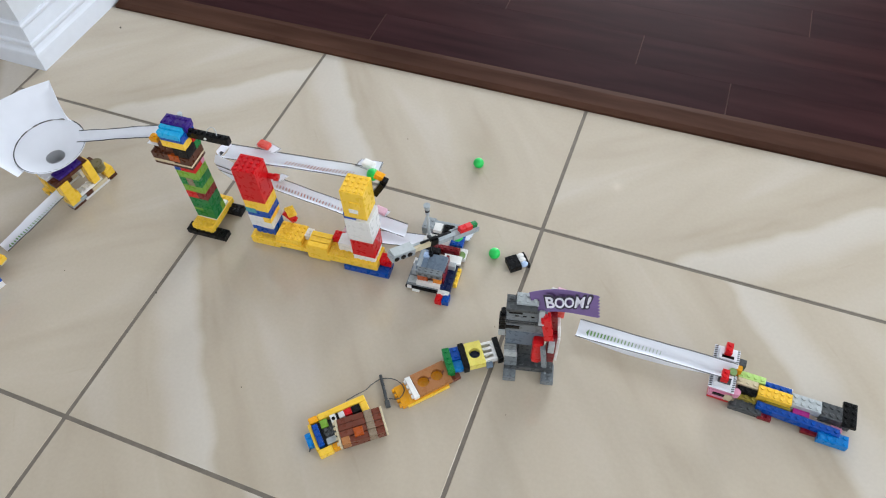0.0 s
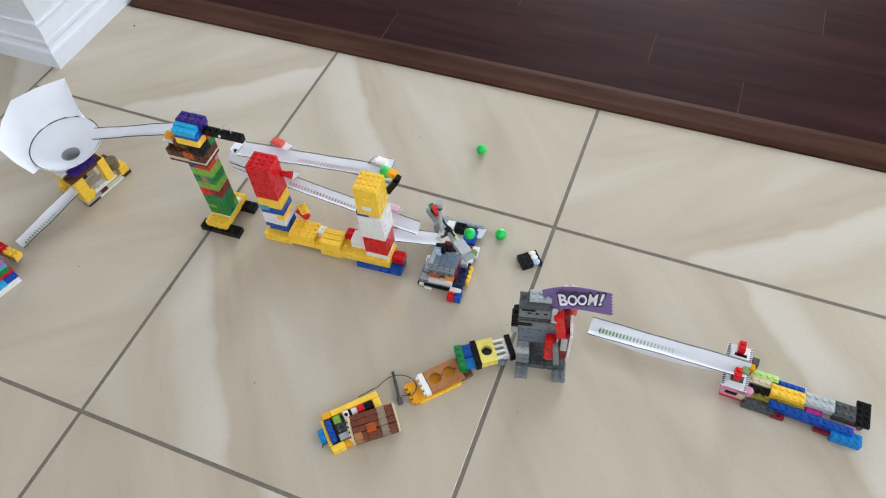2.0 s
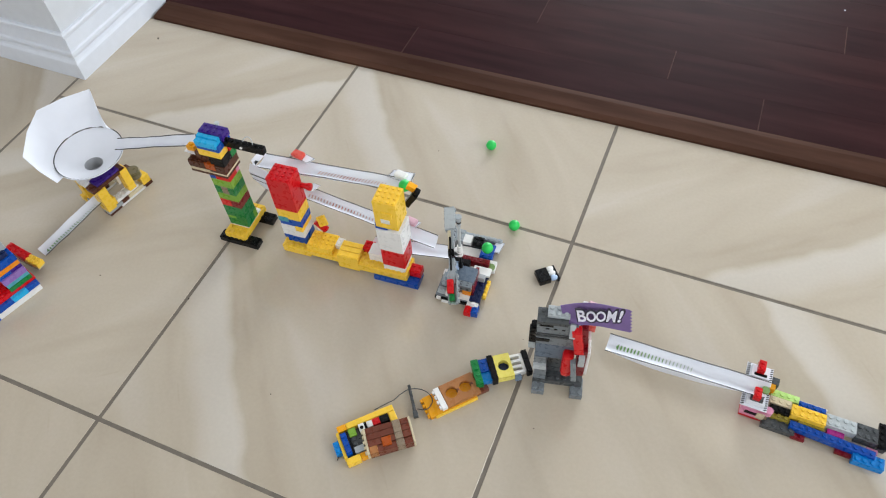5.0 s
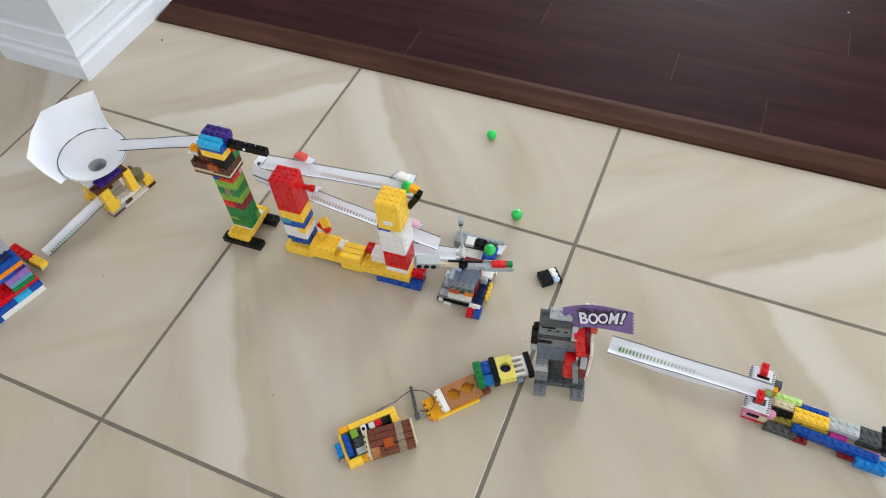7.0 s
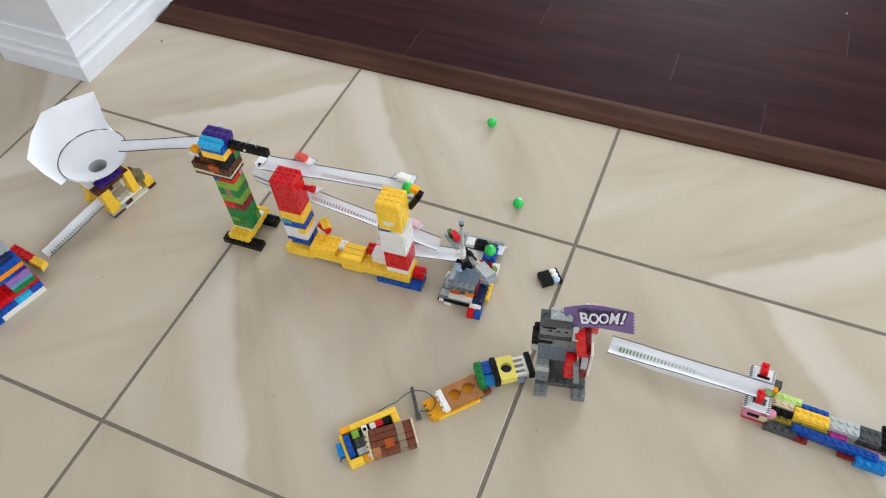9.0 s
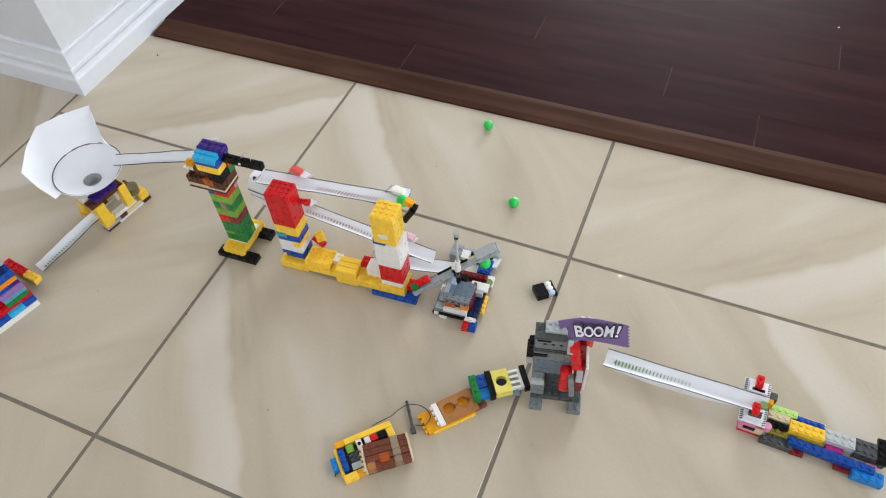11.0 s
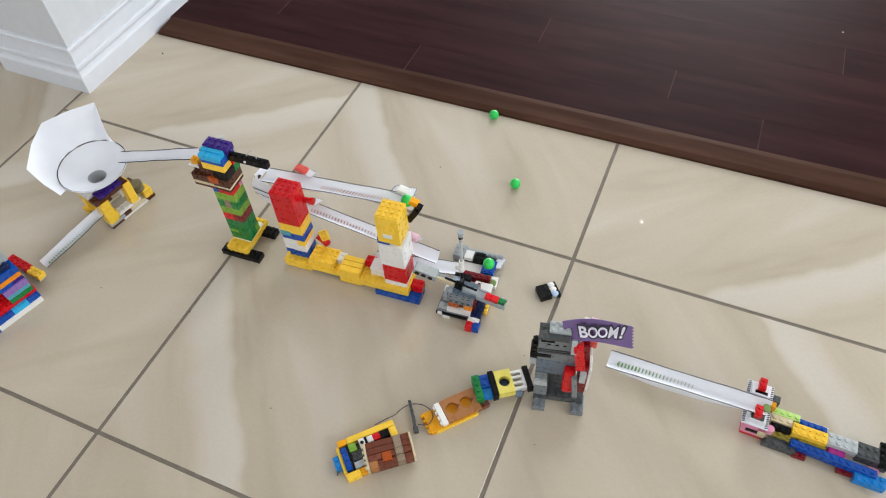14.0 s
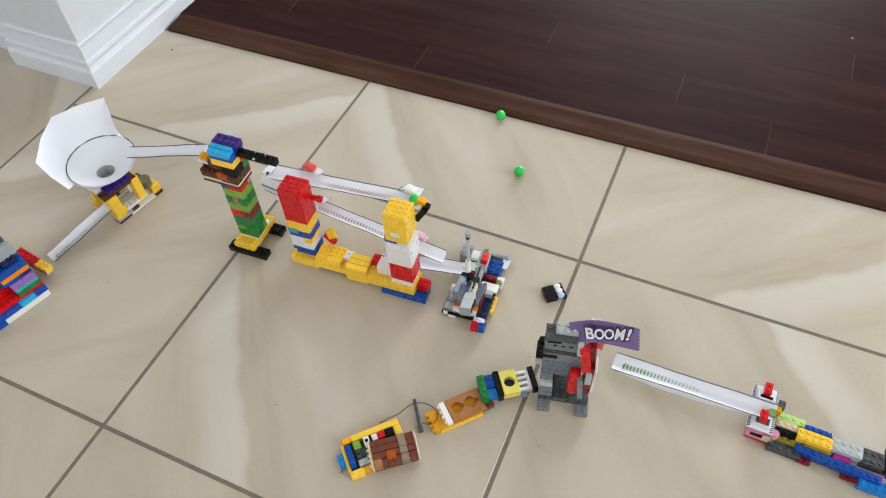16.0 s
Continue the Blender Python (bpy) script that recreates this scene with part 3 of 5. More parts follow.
def swivel_crane():
    t = thing("swivel_crane", "small grey brick crane with an orange cabin", "toy crane", -0.141, -0.152, 0, 5)
    # local x to the side, y away; all mm
    B(t, "black", -1.6, -1.2, 3, 46, 46, 7.4, studs=False)
    B(t, "darkstone", 0, 1, 0.4, 44, 44, 3, studs=False, name="plate")
    B(t, "stone", -0.6, 1.2, 7.4, 43, 40, 11, studs=False, name="plate")
    B(t, "lightgrey", 1, 3, 11, 12, 13, 13, studs=(1, 1), name="plate")
    B(t, "white", 8, -3, 0, 18, 6, 4, studs=False)
    B(t, "white", 13, 1, 11, 45, 8, 18, studs=False)
    B(t, "darkorange", 14, 5, 18, 28, 32, 29, studs=False)
    B(t, "orange", 35, 5, 18, 46, 32, 29, studs=False)
    B(t, "brown", 27, 8, 16, 36, 30, 27, studs=False)
    B(t, "darkred", 44, 10, 12, 48, 42, 33, studs=False)
    B(t, "grey", 4, 14, 14, 12, 30, 24, studs=False)
    B(t, "stone", 13, 4, 29, 47, 13, 38, studs=False)
    B(t, "bluegrey", 10, 13, 29, 24, 42, 36, studs=False)
    B(t, "grey", 11, 13.4, 36, 17, 40, 37.4, studs=False, name="plate")
    B(t, "slate", 24, 13, 29, 48, 36, 38, studs=False)
    for i in range(4):
        B(t, "darkstone", 16 + 8 * i, 3.6, 31, 20 + 8 * i, 4.2, 35, studs=False, name="slot")
        B(t, "darkstone", 15.5 + 8 * i, 6.5, 37.6, 19 + 8 * i, 8, 38.3, studs=False, name="slot")
        B(t, "darkstone", 15.5 + 8 * i, 10.2, 37.6, 19 + 8 * i, 11.6, 38.3, studs=False, name="slot")
    B(t, "black", 11, 41, 26, 34, 50, 34, studs=False)
    B(t, "paleblue", 16, 28, 36, 24, 36, 40)
    B(t, "white", 1, -2.4, 4, 7, 0.4, 9, studs=False)
    B(t, "white", 6, 68, 3, 37.6, 89.6, 7, studs=False)
    B(t, "darkstone", 8, 70, 0, 36, 88, 3, studs=False, name="plate")
    B(t, "white", 2, 26, 11, 10, 36, 22, studs=False)
    bm = bmesh.new()
    cyl(bm, 0, 0, 0, 0.010, 0.0028, 12)
    cyl(bm, 0, 0, 0.0, 0.004, 0.0036, 12)
    part("axle_socket", bm, P("black"), t, "black axle socket", pose(0.0247, 0.034, 0.036))
    # side deck
    B(t, "darkblue", 43, 2, 6, 59, 42, 13, studs=(2, 5))
    B(t, "white", 43, -5, 2, 58, 1.6, 11, studs=False)
    B(t, "white", 49, -4, 11, 54, 0, 14, studs=False)
    B(t, "yellow", 59, 14, 2, 63.5, 42, 8, studs=(1, 4))
    B(t, "red", 42, -15, 0, 51, -2, 9)
    B(t, "blue", 51, -14, 0, 60, -1, 9)
    B(t, "white", 38, 40, 16, 62, 53, 20, studs=False, name="plate")
    B(t, "black", 42, 42.4, 8, 60, 52, 16, studs=False)
    B(t, "lightgrey", 46, 33, 13, 57, 40, 22, studs=False)
    B(t, "darkred", 16, 58, 8, 56, 66, 20, studs=(5, 1))
    B(t, "blue", 38, 74, 4, 56, 98, 12, studs=(2, 3))
    B(t, "darkstone", -6, 92, 2, 60, 106, 9, studs=False)
    B(t, "grey", 0, 104, 6, 62, 110, 12)
    B(t, "black", 24, 90, 9, 38, 104, 15)
    B(t, "white", 10, 90, 9, 22, 104, 15, studs=False)
    B(t, "grey", -6, 90, 2, 10, 110, 16)
    B(t, "white", 53, 57, 2, 64, 74, 9, studs=False)
    bm = bmesh.new()
    cyl(bm, 0, 0, 0, 0.002, 0.0055, 16)
    part("round_tile", bm, P("greygreen"), t, "grey-green round tile", pose(0.058, 0.062, 0.009))
    # upright axle on the cabin: black shaft, white collar, grey rod with a flared head
    ax, ay = 0.0247, 0.034
    bm = bmesh.new()
    cyl(bm, 0, 0, 0, 0.028, 0.0019, 12)
    part("axle", bm, P("black"), t, "black axle shaft", pose(ax, ay, 0.036))
    bm = bmesh.new()
    cyl(bm, 0, 0, 0, 0.007, 0.0042, 14)
    cyl(bm, 0, 0, 0.007, 0.019, 0.0034, 14)
    box(bm, -0.0075, -0.003, 0.002, -0.003, 0.003, 0.010, 0.0008)
    part("axle_collar", bm, P("white"), t, "white axle collar", pose(ax, ay, 0.063))
    bm = bmesh.new()
    cyl(bm, 0, 0, 0, 0.042, 0.0020, 12)
    part("rod", bm, P("lightgrey"), t, "grey upright rod", pose(ax, ay, 0.082))
    bm = bmesh.new()
    cyl(bm, 0, 0, 0, 0.004, 0.0027, 14)
    cyl(bm, 0, 0, 0.007, 0.014, 0.0027, 14, 0.0041)
    cyl(bm, 0, 0, 0.014, 0.0155, 0.0041, 14)
    part("rod_head", bm, P("grey"), t, "flared grey rod head", pose(ax, ay, 0.1235))
    bm = bmesh.new()
    cyl(bm, 0, 0, 0, 0.003, 0.0029, 14)
    part("rod_ring", bm, P("black"), t, "black ring on the rod", pose(ax, ay, 0.1275))
    return t


def crane_arm():
    """The turning arm: red end along +x, grey end along -x, sloping down to the red end."""
    t = thing("crane_arm", "turning grey brick arm with red and green tip", "toy crane arm", -0.1187, -0.1178, 0.0815)
    tilt = (0, 16.5, 0)
    m = pose(0, -0.0107, 0, *tilt)

    def A(color, x0, y0, z0, x1, y1, z1, **kw):
        ob = B(t, color, x0, y0, z0, x1, y1, z1, **kw)
        ob.matrix_basis = m @ ob.matrix_basis
        return ob

    A("black", -5, -4, -4, 5, 4, 5, studs=False)
    A("grey", 6, -4, -6, 40, 4, 1, studs=False)
    A("grey", 26, -6.4, -6, 65, -4.2, 2, studs=False, name="side_beam")
    A("grey", 26, 4.2, -6, 65, 6.4, 2, studs=False, name="side_beam")
    A("darkgrey", -2.2, 3.5, -3, 2.2, 12.5, 1, studs=False, name="bracket")
    A("lightgrey", 40, -4, -8, 65, 4, -3, studs=False)
    A("red", 36, -6.2, 2.1, 54, 1.8, 9, studs=False)
    A("green", 54, -4.1, -2.9, 63, 2.6, 7, studs=False)
    A("tan", -32, -4, -3, -6, 0.4, 4, studs=False)
    A("grey", -32, 0.6, -4, -5, 4.4, 4, studs=False)
    A("grey", -62, -6.6, -3.5, -30, 6.6, 6, studs=False)
    A("lightgrey", -60, -6.8, 6, -31, 6.8, 8, studs=False, name="plate")
    for i in range(3):
        bm = bmesh.new()
        bmesh.ops.create_cone(bm, cap_ends=True, segments=14, radius1=0.0033, radius2=0.0033, depth=0.0012)
        part("ring", bm, P("black"), t, "dark round socket", m @ pose((-56 + 9 * i) / 1000, -0.0068, 0.001, 90))
    # studs along the other flank
    for x, y, z in [(-58 + 8 * i, 7.2, 2.5) for i in range(4)] + [(-26 + 8 * i, 4.6, 0) for i in range(2)] + [(13 + 8 * i, 4.6, -2.5) for i in range(2)] + [(30 + 8 * i, 7.0, -2) for i in range(5)]:
        bm = bmesh.new()
        bmesh.ops.create_cone(bm, cap_ends=True, segments=12, radius1=0.0024, radius2=0.0024, depth=0.0018)
        part("stud", bm, P("grey"), t, "", m @ pose(x / 1000, y / 1000, z / 1000, 90))
    bm = bmesh.new()
    box(bm, -0.020, -0.0012, -0.001, 0.024, 0.0012, 0.0014, 0.0004)
    part("cross_axle", bm, P("black"), t, "thin black axle", m @ pose(0.0, -0.0005, 0.0062))
    return t


def battery_piece():
    t = thing("battery_piece", "small black brick block with three white rollers on the tile", "toy piece", -0.0215, -0.0695, 0, 40)
    B(t, "black", -8, -13, 0, 8, 8, 9, studs=False)
    for i in range(3):
        bm = bmesh.new()
        bmesh.ops.create_uvsphere(bm, u_segments=14, v_segments=8, radius=0.0042,
                                  matrix=Matrix.LocRotScale((12.5 / 1000, (-9.5 + 7.2 * i) / 1000, 0.0058), None, (1.35, 0.95, 1)))
        part("roller", bm, P("paleblue" if i == 0 else "white"), t, "white rounded roller")
    B(t, "black", 17, -14, 0, 20, 9, 7, studs=False)
    return t


def cannon():
    t = thing("boom_cannon", "upright grey brick block on feet with red lever and purple flag", "toy cannon", 0.018, -0.236, 0, 13)
    for x0 in (0, 45):
        B(t, "stone", x0, 0, 0, x0 + 15, 24, 9, name="foot", studs=(2, 3))
    B(t, "darkstone", 0, 11, 9, 58, 31, 18, studs=(7, 2))
    B(t, "stone", 0, 12, 18, 15, 31, 44, studs=False)
    B(t, "lightgrey", -1, 10, 44, 14, 30, 54, studs=(2, 2))
    B(t, "stone", -1, 13, 54, 13, 31, 69, studs=False)
    B(t, "darkstone", 15, 24, 18, 44, 37, 69, studs=False)
    # body
    B(t, "slate", 0, 14, 68, 42, 37, 101, studs=False)
    B(t, "blue", 30, 12.5, 63, 40, 20, 69, studs=False)
    B(t, "stone", -1, 12, 101, 42, 32, 117, studs=False)
    B(t, "black", -1.5, 11.2, 107, 14, 13, 113, studs=False, name="slot")
    B(t, "darkstone", -2, 11, 117, 43, 32.4, 120, studs=False, name="plate")
    B(t, "stone", -1, 12, 120, 42, 32, 122, studs=False)
    B(t, "darkstone", -2, 11, 122, 43, 32.4, 124, studs=False, name="plate")
    B(t, "stone", -1, 12, 124, 42, 31, 143, studs=False)
    for i in range(4):
        B(t, "black", 8 + 8.4 * i, 11.4, 133, 12 + 8.4 * i, 13, 135, studs=False, name="slot")
    B(t, "black", 1, 11.4, 138, 16, 13, 141, studs=False, name="slot")
    B(t, "stone", -1, 12, 143, 40, 31, 144, studs=False)
    B(t, "darkstone", -2, 10, 144, 31, 20, 149, studs=False)
    B(t, "darkstone", -2, 20, 144, 8, 29, 149, studs=(1, 1))
    B(t, "lightgrey", 8.4, 16.4, 149, 32, 30, 153, studs=(3, 2))
    B(t, "darkstone", 8.4, 20.4, 144, 31, 29, 148.8, studs=False)
    # black clips on the side
    for i in range(4):
        B(t, "black", -9 + (i % 2) * 1.5, 19, 88 + 8 * i, -1, 30, 95 + 8 * i, studs=False, name="clip", label="black toothed side clip")
    B(t, "black", -6, 21, 86, -1, 29, 122, studs=False)
    B(t, "lightgrey", -9, 18, 78, -1, 26, 90, studs=False)
    # red lever
    B(t, "red", 42, 4, 99, 52, 15, 142, studs=(1, 1), turn=(0, -9, 0))
    B(t, "darkred", 46, 6, 48, 56, 24, 104, studs=False)
    B(t, "darkred", 47, 12, 98, 56, 24, 138, studs=False, turn=(0, -5, 0))
    bm = bmesh.new()
    box(bm, 0, 0, 0, 0.0128, 0.014, 0.046, 0.005)
    part("red_block", bm, P("red"), t, "red round-edged block", pose(0.030, 0.003, 0.046))
    B(t, "stone", 43, -1, 46, 49, 6, 88, studs=False, turn=(0, -6, 0), name="bar")
    B(t, "lightgrey", 47, 0, 80, 54, 7, 97, studs=False, name="clip")
    B(t, "white", 56.2, 8, 50, 59.5, 26, 98, studs=False)
    B(t, "white", 56.2, 10, 98, 59, 25, 126, studs=False, turn=(0, -5, 0))
    B(t, "palepink", 46, 28, 151, 58, 36, 162, studs=False, turn=(0, 24, 0))
    B(t, "white", 40, 28, 147, 46, 36, 160, studs=False, turn=(0, 18, 0))
    B(t, "coral", 46, 20, 124, 60, 34, 148, studs=False)
    # flag, leaning back
    n = 20
    rows = []
    for i in range(n + 1):
        s = i / n
        top = 0.0215 + 0.0055 * math.sin(math.pi * (s * 0.8 + 0.12)) + 0.001 * s
        bot = 0.0035 * math.sin(math.pi * (s * 0.9 + 0.05)) - 0.001
        col = []
        for j in range(15):
            x = 0.0715 * s + (0.0 if i < n else (0.0014 if j % 2 else -0.0010)) + (0.004 * (1 - j / 14) if i == 0 else 0)
            col.append((x, 0.0025 * math.sin(s * 5), bot + (top - bot) * j / 14))
        rows.append(col)
    bm = bmesh.new()
    sheet(bm, rows, 0.0008)
    flag = part("flag", bm, M_FLAG, t, "purple flag with torn edge reading BOOM", pose(0.0235, 0.013, 0.1405, -34, -12, -4))

    def lettering(name, mat, y, bold):
        x = 0.0
        for ch, w, sz, up, lean in (("B", 0.0108, 0.0150, -0.0004, -0.12), ("O", 0.0110, 0.0140, -0.0004, 0.0), ("O", 0.0110, 0.0136, 0.0004, 0.1), ("M", 0.0128, 0.0150, 0.0012, 0.28), ("!", 0.0072, 0.0155, 0.0016, 0.3)):
            cu = bpy.data.curves.new(name, "FONT")
            cu.body, cu.size, cu.extrude, cu.offset, cu.shear = ch, 1.0, 0.01, bold, lean
            cu.align_x, cu.align_y = "CENTER", "CENTER"
            tmp = bpy.data.objects.new(name, cu)
            scene.collection.objects.link(tmp)
            me = bpy.data.meshes.new_from_object(tmp.evaluated_get(bpy.context.evaluated_depsgraph_get()))
            bpy.data.objects.remove(tmp)
            me.materials.clear()
            me.materials.append(mat)
            xs = [v.co.x for v in me.vertices]
            ys = [v.co.y for v in me.vertices]
            wide, high = max(xs) - min(xs), max(ys) - min(ys)
            grow = 0.0040 if bold > 0.05 else 0.0
            for v in me.vertices:
                v.co.x = (v.co.x - (max(xs) + min(xs)) / 2) / wide * (w * 0.9 + grow)
                v.co.y = (v.co.y - (max(ys) + min(ys)) / 2) / high * (sz * 0.82 + grow)
                v.co.z *= 0.02
            ob = new(name, me)
            ob.parent = flag
            ob.matrix_basis = pose(0.0208 + x + w / 2 - 0.004, y, 0.0152 + up, 90, -1, 0)
            x += w * 0.9

    lettering("letter_outline", M_FLAGEDGE, -0.0030, 0.06)
    lettering("letter", M_FLAGTEXT, -0.0042, 0.022)
    B(t, "lightgrey", 33, 3, 133, 39, 7, 150, studs=False, name="clip", label="pale grey flag clip", turn=(-30, 0, 0))
    return t


def barrel_boat():
    t = thing("brick_boat", "yellow brick boat shape with a brown barrel half lying on it", "toy boat", -0.1465, -0.393, 0, 46)
    # local x along the length
    def rail(name, color, x0, y0, x1, y1, h=11):
        bm = bmesh.new()
        box(bm, 0, 0, 0, (x1 - x0) / 1000, (y1 - y0) / 1000, h / 1000, 0.0017)
        part(name, bm, P(color), t, "rounded yellow rail", pose(x0 / 1000, y0 / 1000, 0))

    rail("rail", "yellow", 10, 35, 69, 43)
    rail("rail", "amber", -1, 35, 10, 43)
    rail("end_rail", "yellow", 60, 8, 69, 35)
    rail("end_rail", "yellow", -4, 2, 0, 36)
    rail("rail", "yellow", -3, -6, 14, 2)
    rail("rail", "amber", 14, -5, 24, 2)
    B(t, "darkgrey", 0, 2, 0, 60, 35, 3, studs=False, name="plate")
    B(t, "blue", 0, 4, 3, 7, 32, 13, studs=(1, 3))
    B(t, "azure", -11, 11, 0, -3, 27, 9, studs=(1, 2))
    B(t, "black", 7, 3, 3, 10, 32, 12, studs=False)
    B(t, "lime", 10, 24, 3, 19, 34, 11, studs=False)
    B(t, "darkgrey", 10, 12, 3, 24, 24, 9)
    B(t, "lightgrey", 10, 3, 3, 22, 11, 11, studs=False)
    B(t, "white", 23, 24, 3, 30, 34, 14, studs=False)
    B(t, "black", 30, 26, 3, 33, 34, 13, studs=False)
    B(t, "white", 33, 26, 3, 40, 34, 12, studs=False)
    B(t, "red", 40, 26, 3, 49, 34, 12, studs=False)
    B(t, "black", 49, 25, 3, 60, 34, 12, studs=False)
    bm = bmesh.new()
    cyl(bm, 0, 0, 0, 0.0008, 0.0021, 12)
    part("eye", bm, P("black"), t, "round black eye dot", pose(0.0265, 0.0285, 0.014))
    # barrel half of grooved planks
    half = new("barrel")
    half.parent = t
    half.matrix_basis = pose(0.0215, -0.0065, 0, 0, 0, -7.5)
    half["label"] = "brown barrel half with pale bands"
    B(half, "tan", 0, 0, 4, 3, 32, 17, studs=False, name="band", label="pale toothed band")
    for i in range(5):
        B(half, "tan", -2.2, 1.5 + 6.3 * i, 12, 0.3, 5 + 6.3 * i, 16, studs=False, name="tooth")
    for i in range(4):
        h = 16 + 2.2 * math.sin(math.pi * (i + 0.5) / 4)
        y0, y1 = 8 * i, 8 * (i + 1) - 0.5
        B(half, "reddishbrown", 3, y0, 3, 35, y1, h, studs=False, name="plank")
        B(half, "sand", 35, y0, 3, 44, y1 + 0.4, h + 0.7, studs=False, name="band_piece")
        B(half, "reddishbrown", 44, y0, 3, 54, y1, h, studs=False, name="plank")
    B(half, "tan", 54, 0, 3, 56.5, 31.5, 17, studs=False, name="band", label="pale end band")
    B(half, "nougat", 3.4, -0.6, 6, 13, 9, 17.6, studs=False, name="patch")
    B(half, "darkorange", 19, 4, 8, 30, 15, 18.8, studs=False, name="patch")
    return t


def brick_lever():
    t = thing("brick_lever", "jointed bar of orange, tan, green and pale yellow toy bricks", "toy lever", -0.0812, -0.3125, 0, 48)
    # x along the bar
    B(t, "amber", 2, 0, 0, 63, 28, 6, studs=False)
    for i in range(4):
        B(t, "amber", -1, 2 + 7 * i, 1, 2, 6 + 7 * i, 6, studs=False, name="tooth")
    B(t, "yellow", 8, -1.5, 0, 63, 0, 5.5, studs=False, name="plate")
    B(t, "white", 18, 1, 6, 25, 30, 12, studs=False, name="band", label="white toothed band")
    for i in range(4):
        B(t, "white", 15.6, 3 + 7 * i, 7, 18, 7 + 7 * i, 11.5, studs=False, name="tooth")
    # tan deck with two round recesses
    bm = bmesh.new()
    outer = [(0, 0), (43, 0), (43, 29), (0, 29)]
    rings = []
    for cx in (11, 29):
        rings.append([(cx + 7.4 * math.cos(a), 15 + 7.4 * math.sin(a)) for a in [2 * math.pi * i / 20 for i in range(20)]])
    edges = []
    for ring in [outer] + rings:
        vs = [bm.verts.new((x / 1000, y / 1000, 0.006)) for x, y in ring]
        edges += [bm.edges.new((vs[i], vs[(i + 1) % len(vs)])) for i in range(len(vs))]
    bmesh.ops.triangle_fill(bm, use_beauty=True, edges=edges)
    inside = [f for f in bm.faces if any((f.calc_center_median() - Vector((cx / 1000, 0.015, 0.006))).length < 0.0066 for cx in (11, 29))
              and all(min((v.co - Vector((cx / 1000, 0.015, 0.006))).length for cx in (11, 29)) < 0.0076 for v in f.verts)]
    bmesh.ops.delete(bm, geom=inside, context="FACES")
    r = bmesh.ops.extrude_face_region(bm, geom=bm.faces[:])
    for v in r["geom"]:
        if isinstance(v, bmesh.types.BMVert):
            v.co.z = 0.0
    bmesh.ops.recalc_face_normals(bm, faces=bm.faces[:])
    part("deck", bm, P("nougat"), t, "tan deck with two round holes", pose(0.0255, 0.001, 0.0062))
    for x in (43.2, 61.4):
        B(t, "reddishbrown", x, 14.5, 6.1, x + 3.4, 17.5, 12.4, studs=False, name="notch", label="dark notch beside the hole")
    B(t, "reddishbrown", 63.5, 2, 1, 80, 18, 8, studs=False)
    B(t, "nougat", 69, 14, 3, 76, 29, 11, studs=False)
    # upper end
    up = new("end_block")
    up.parent = t
    up.matrix_basis = pose(0.0665, 0.0095, 0.006, 0, 0, -13)
    up["label"] = "green, blue and pale yellow end block"
    B(up, "green", 0, -1, 1, 9, 32, 13, studs=(1, 4))
    B(up, "azure", 9, 2, 0, 22, 14, 9, studs=False)
    B(up, "blue", 9, 14, 0, 20, 31, 12, studs=(1, 2))
    B(up, "black", 20, -1, 1, 27, 33, 14, studs=False)
    for i in range(4):
        B(up, "black", 26.6, 1 + 8 * i, 3, 29, 5 + 8 * i, 12, studs=False, name="tooth")
    B(up, "bluegrey", 48, -2, 0, 56, 4, 7, studs=False)
    bm = bmesh.new()
    ring = [bm.verts.new((0.010 + 0.0068 * math.cos(a), 0.0155 + 0.0068 * math.sin(a), 0.011)) for a in [2 * math.pi * i / 20 for i in range(20)]]
    quad = [bm.verts.new((x / 1000, y / 1000, 0.011)) for x, y in ((0, 0), (20, 0), (20, 31), (0, 31))]
    es = [bm.edges.new((ring[i], ring[(i + 1) % 20])) for i in range(20)] + [bm.edges.new((quad[i], quad[(i + 1) % 4])) for i in range(4)]
    bmesh.ops.triangle_fill(bm, use_beauty=True, edges=es)
    gone = [f for f in bm.faces if all(v in ring for v in f.verts)]
    bmesh.ops.delete(bm, geom=gone, context="FACES")
    r = bmesh.ops.extrude_face_region(bm, geom=bm.faces[:])
    for v in r["geom"]:
        if isinstance(v, bmesh.types.BMVert):
            v.co.z = 0.0
    bmesh.ops.recalc_face_normals(bm, faces=bm.faces[:])
    part("arch", bm, P("paleyellow"), up, "pale yellow block with a round well", pose(0.0275, 0, 0.003))
    bm = bmesh.new()
    cyl(bm, 0, 0, 0, 0.004, 0.0067, 16)
    part("well_floor", bm, P("darkblue"), up, "dark well floor", pose(0.0375, 0.0155, 0.003))
    for i in range(4):
        B(up, "white", 47, 3 + 7.3 * i, 3, 60, 6.6 + 7.3 * i, 11, studs=False, name="bar")
    B(up, "white", 59, 3, 3, 63, 28.5, 11, studs=False, name="bar")
    B(up, "black", 63, 0.5, 1, 70, 31, 13, studs=False, name="bumper")
    return t


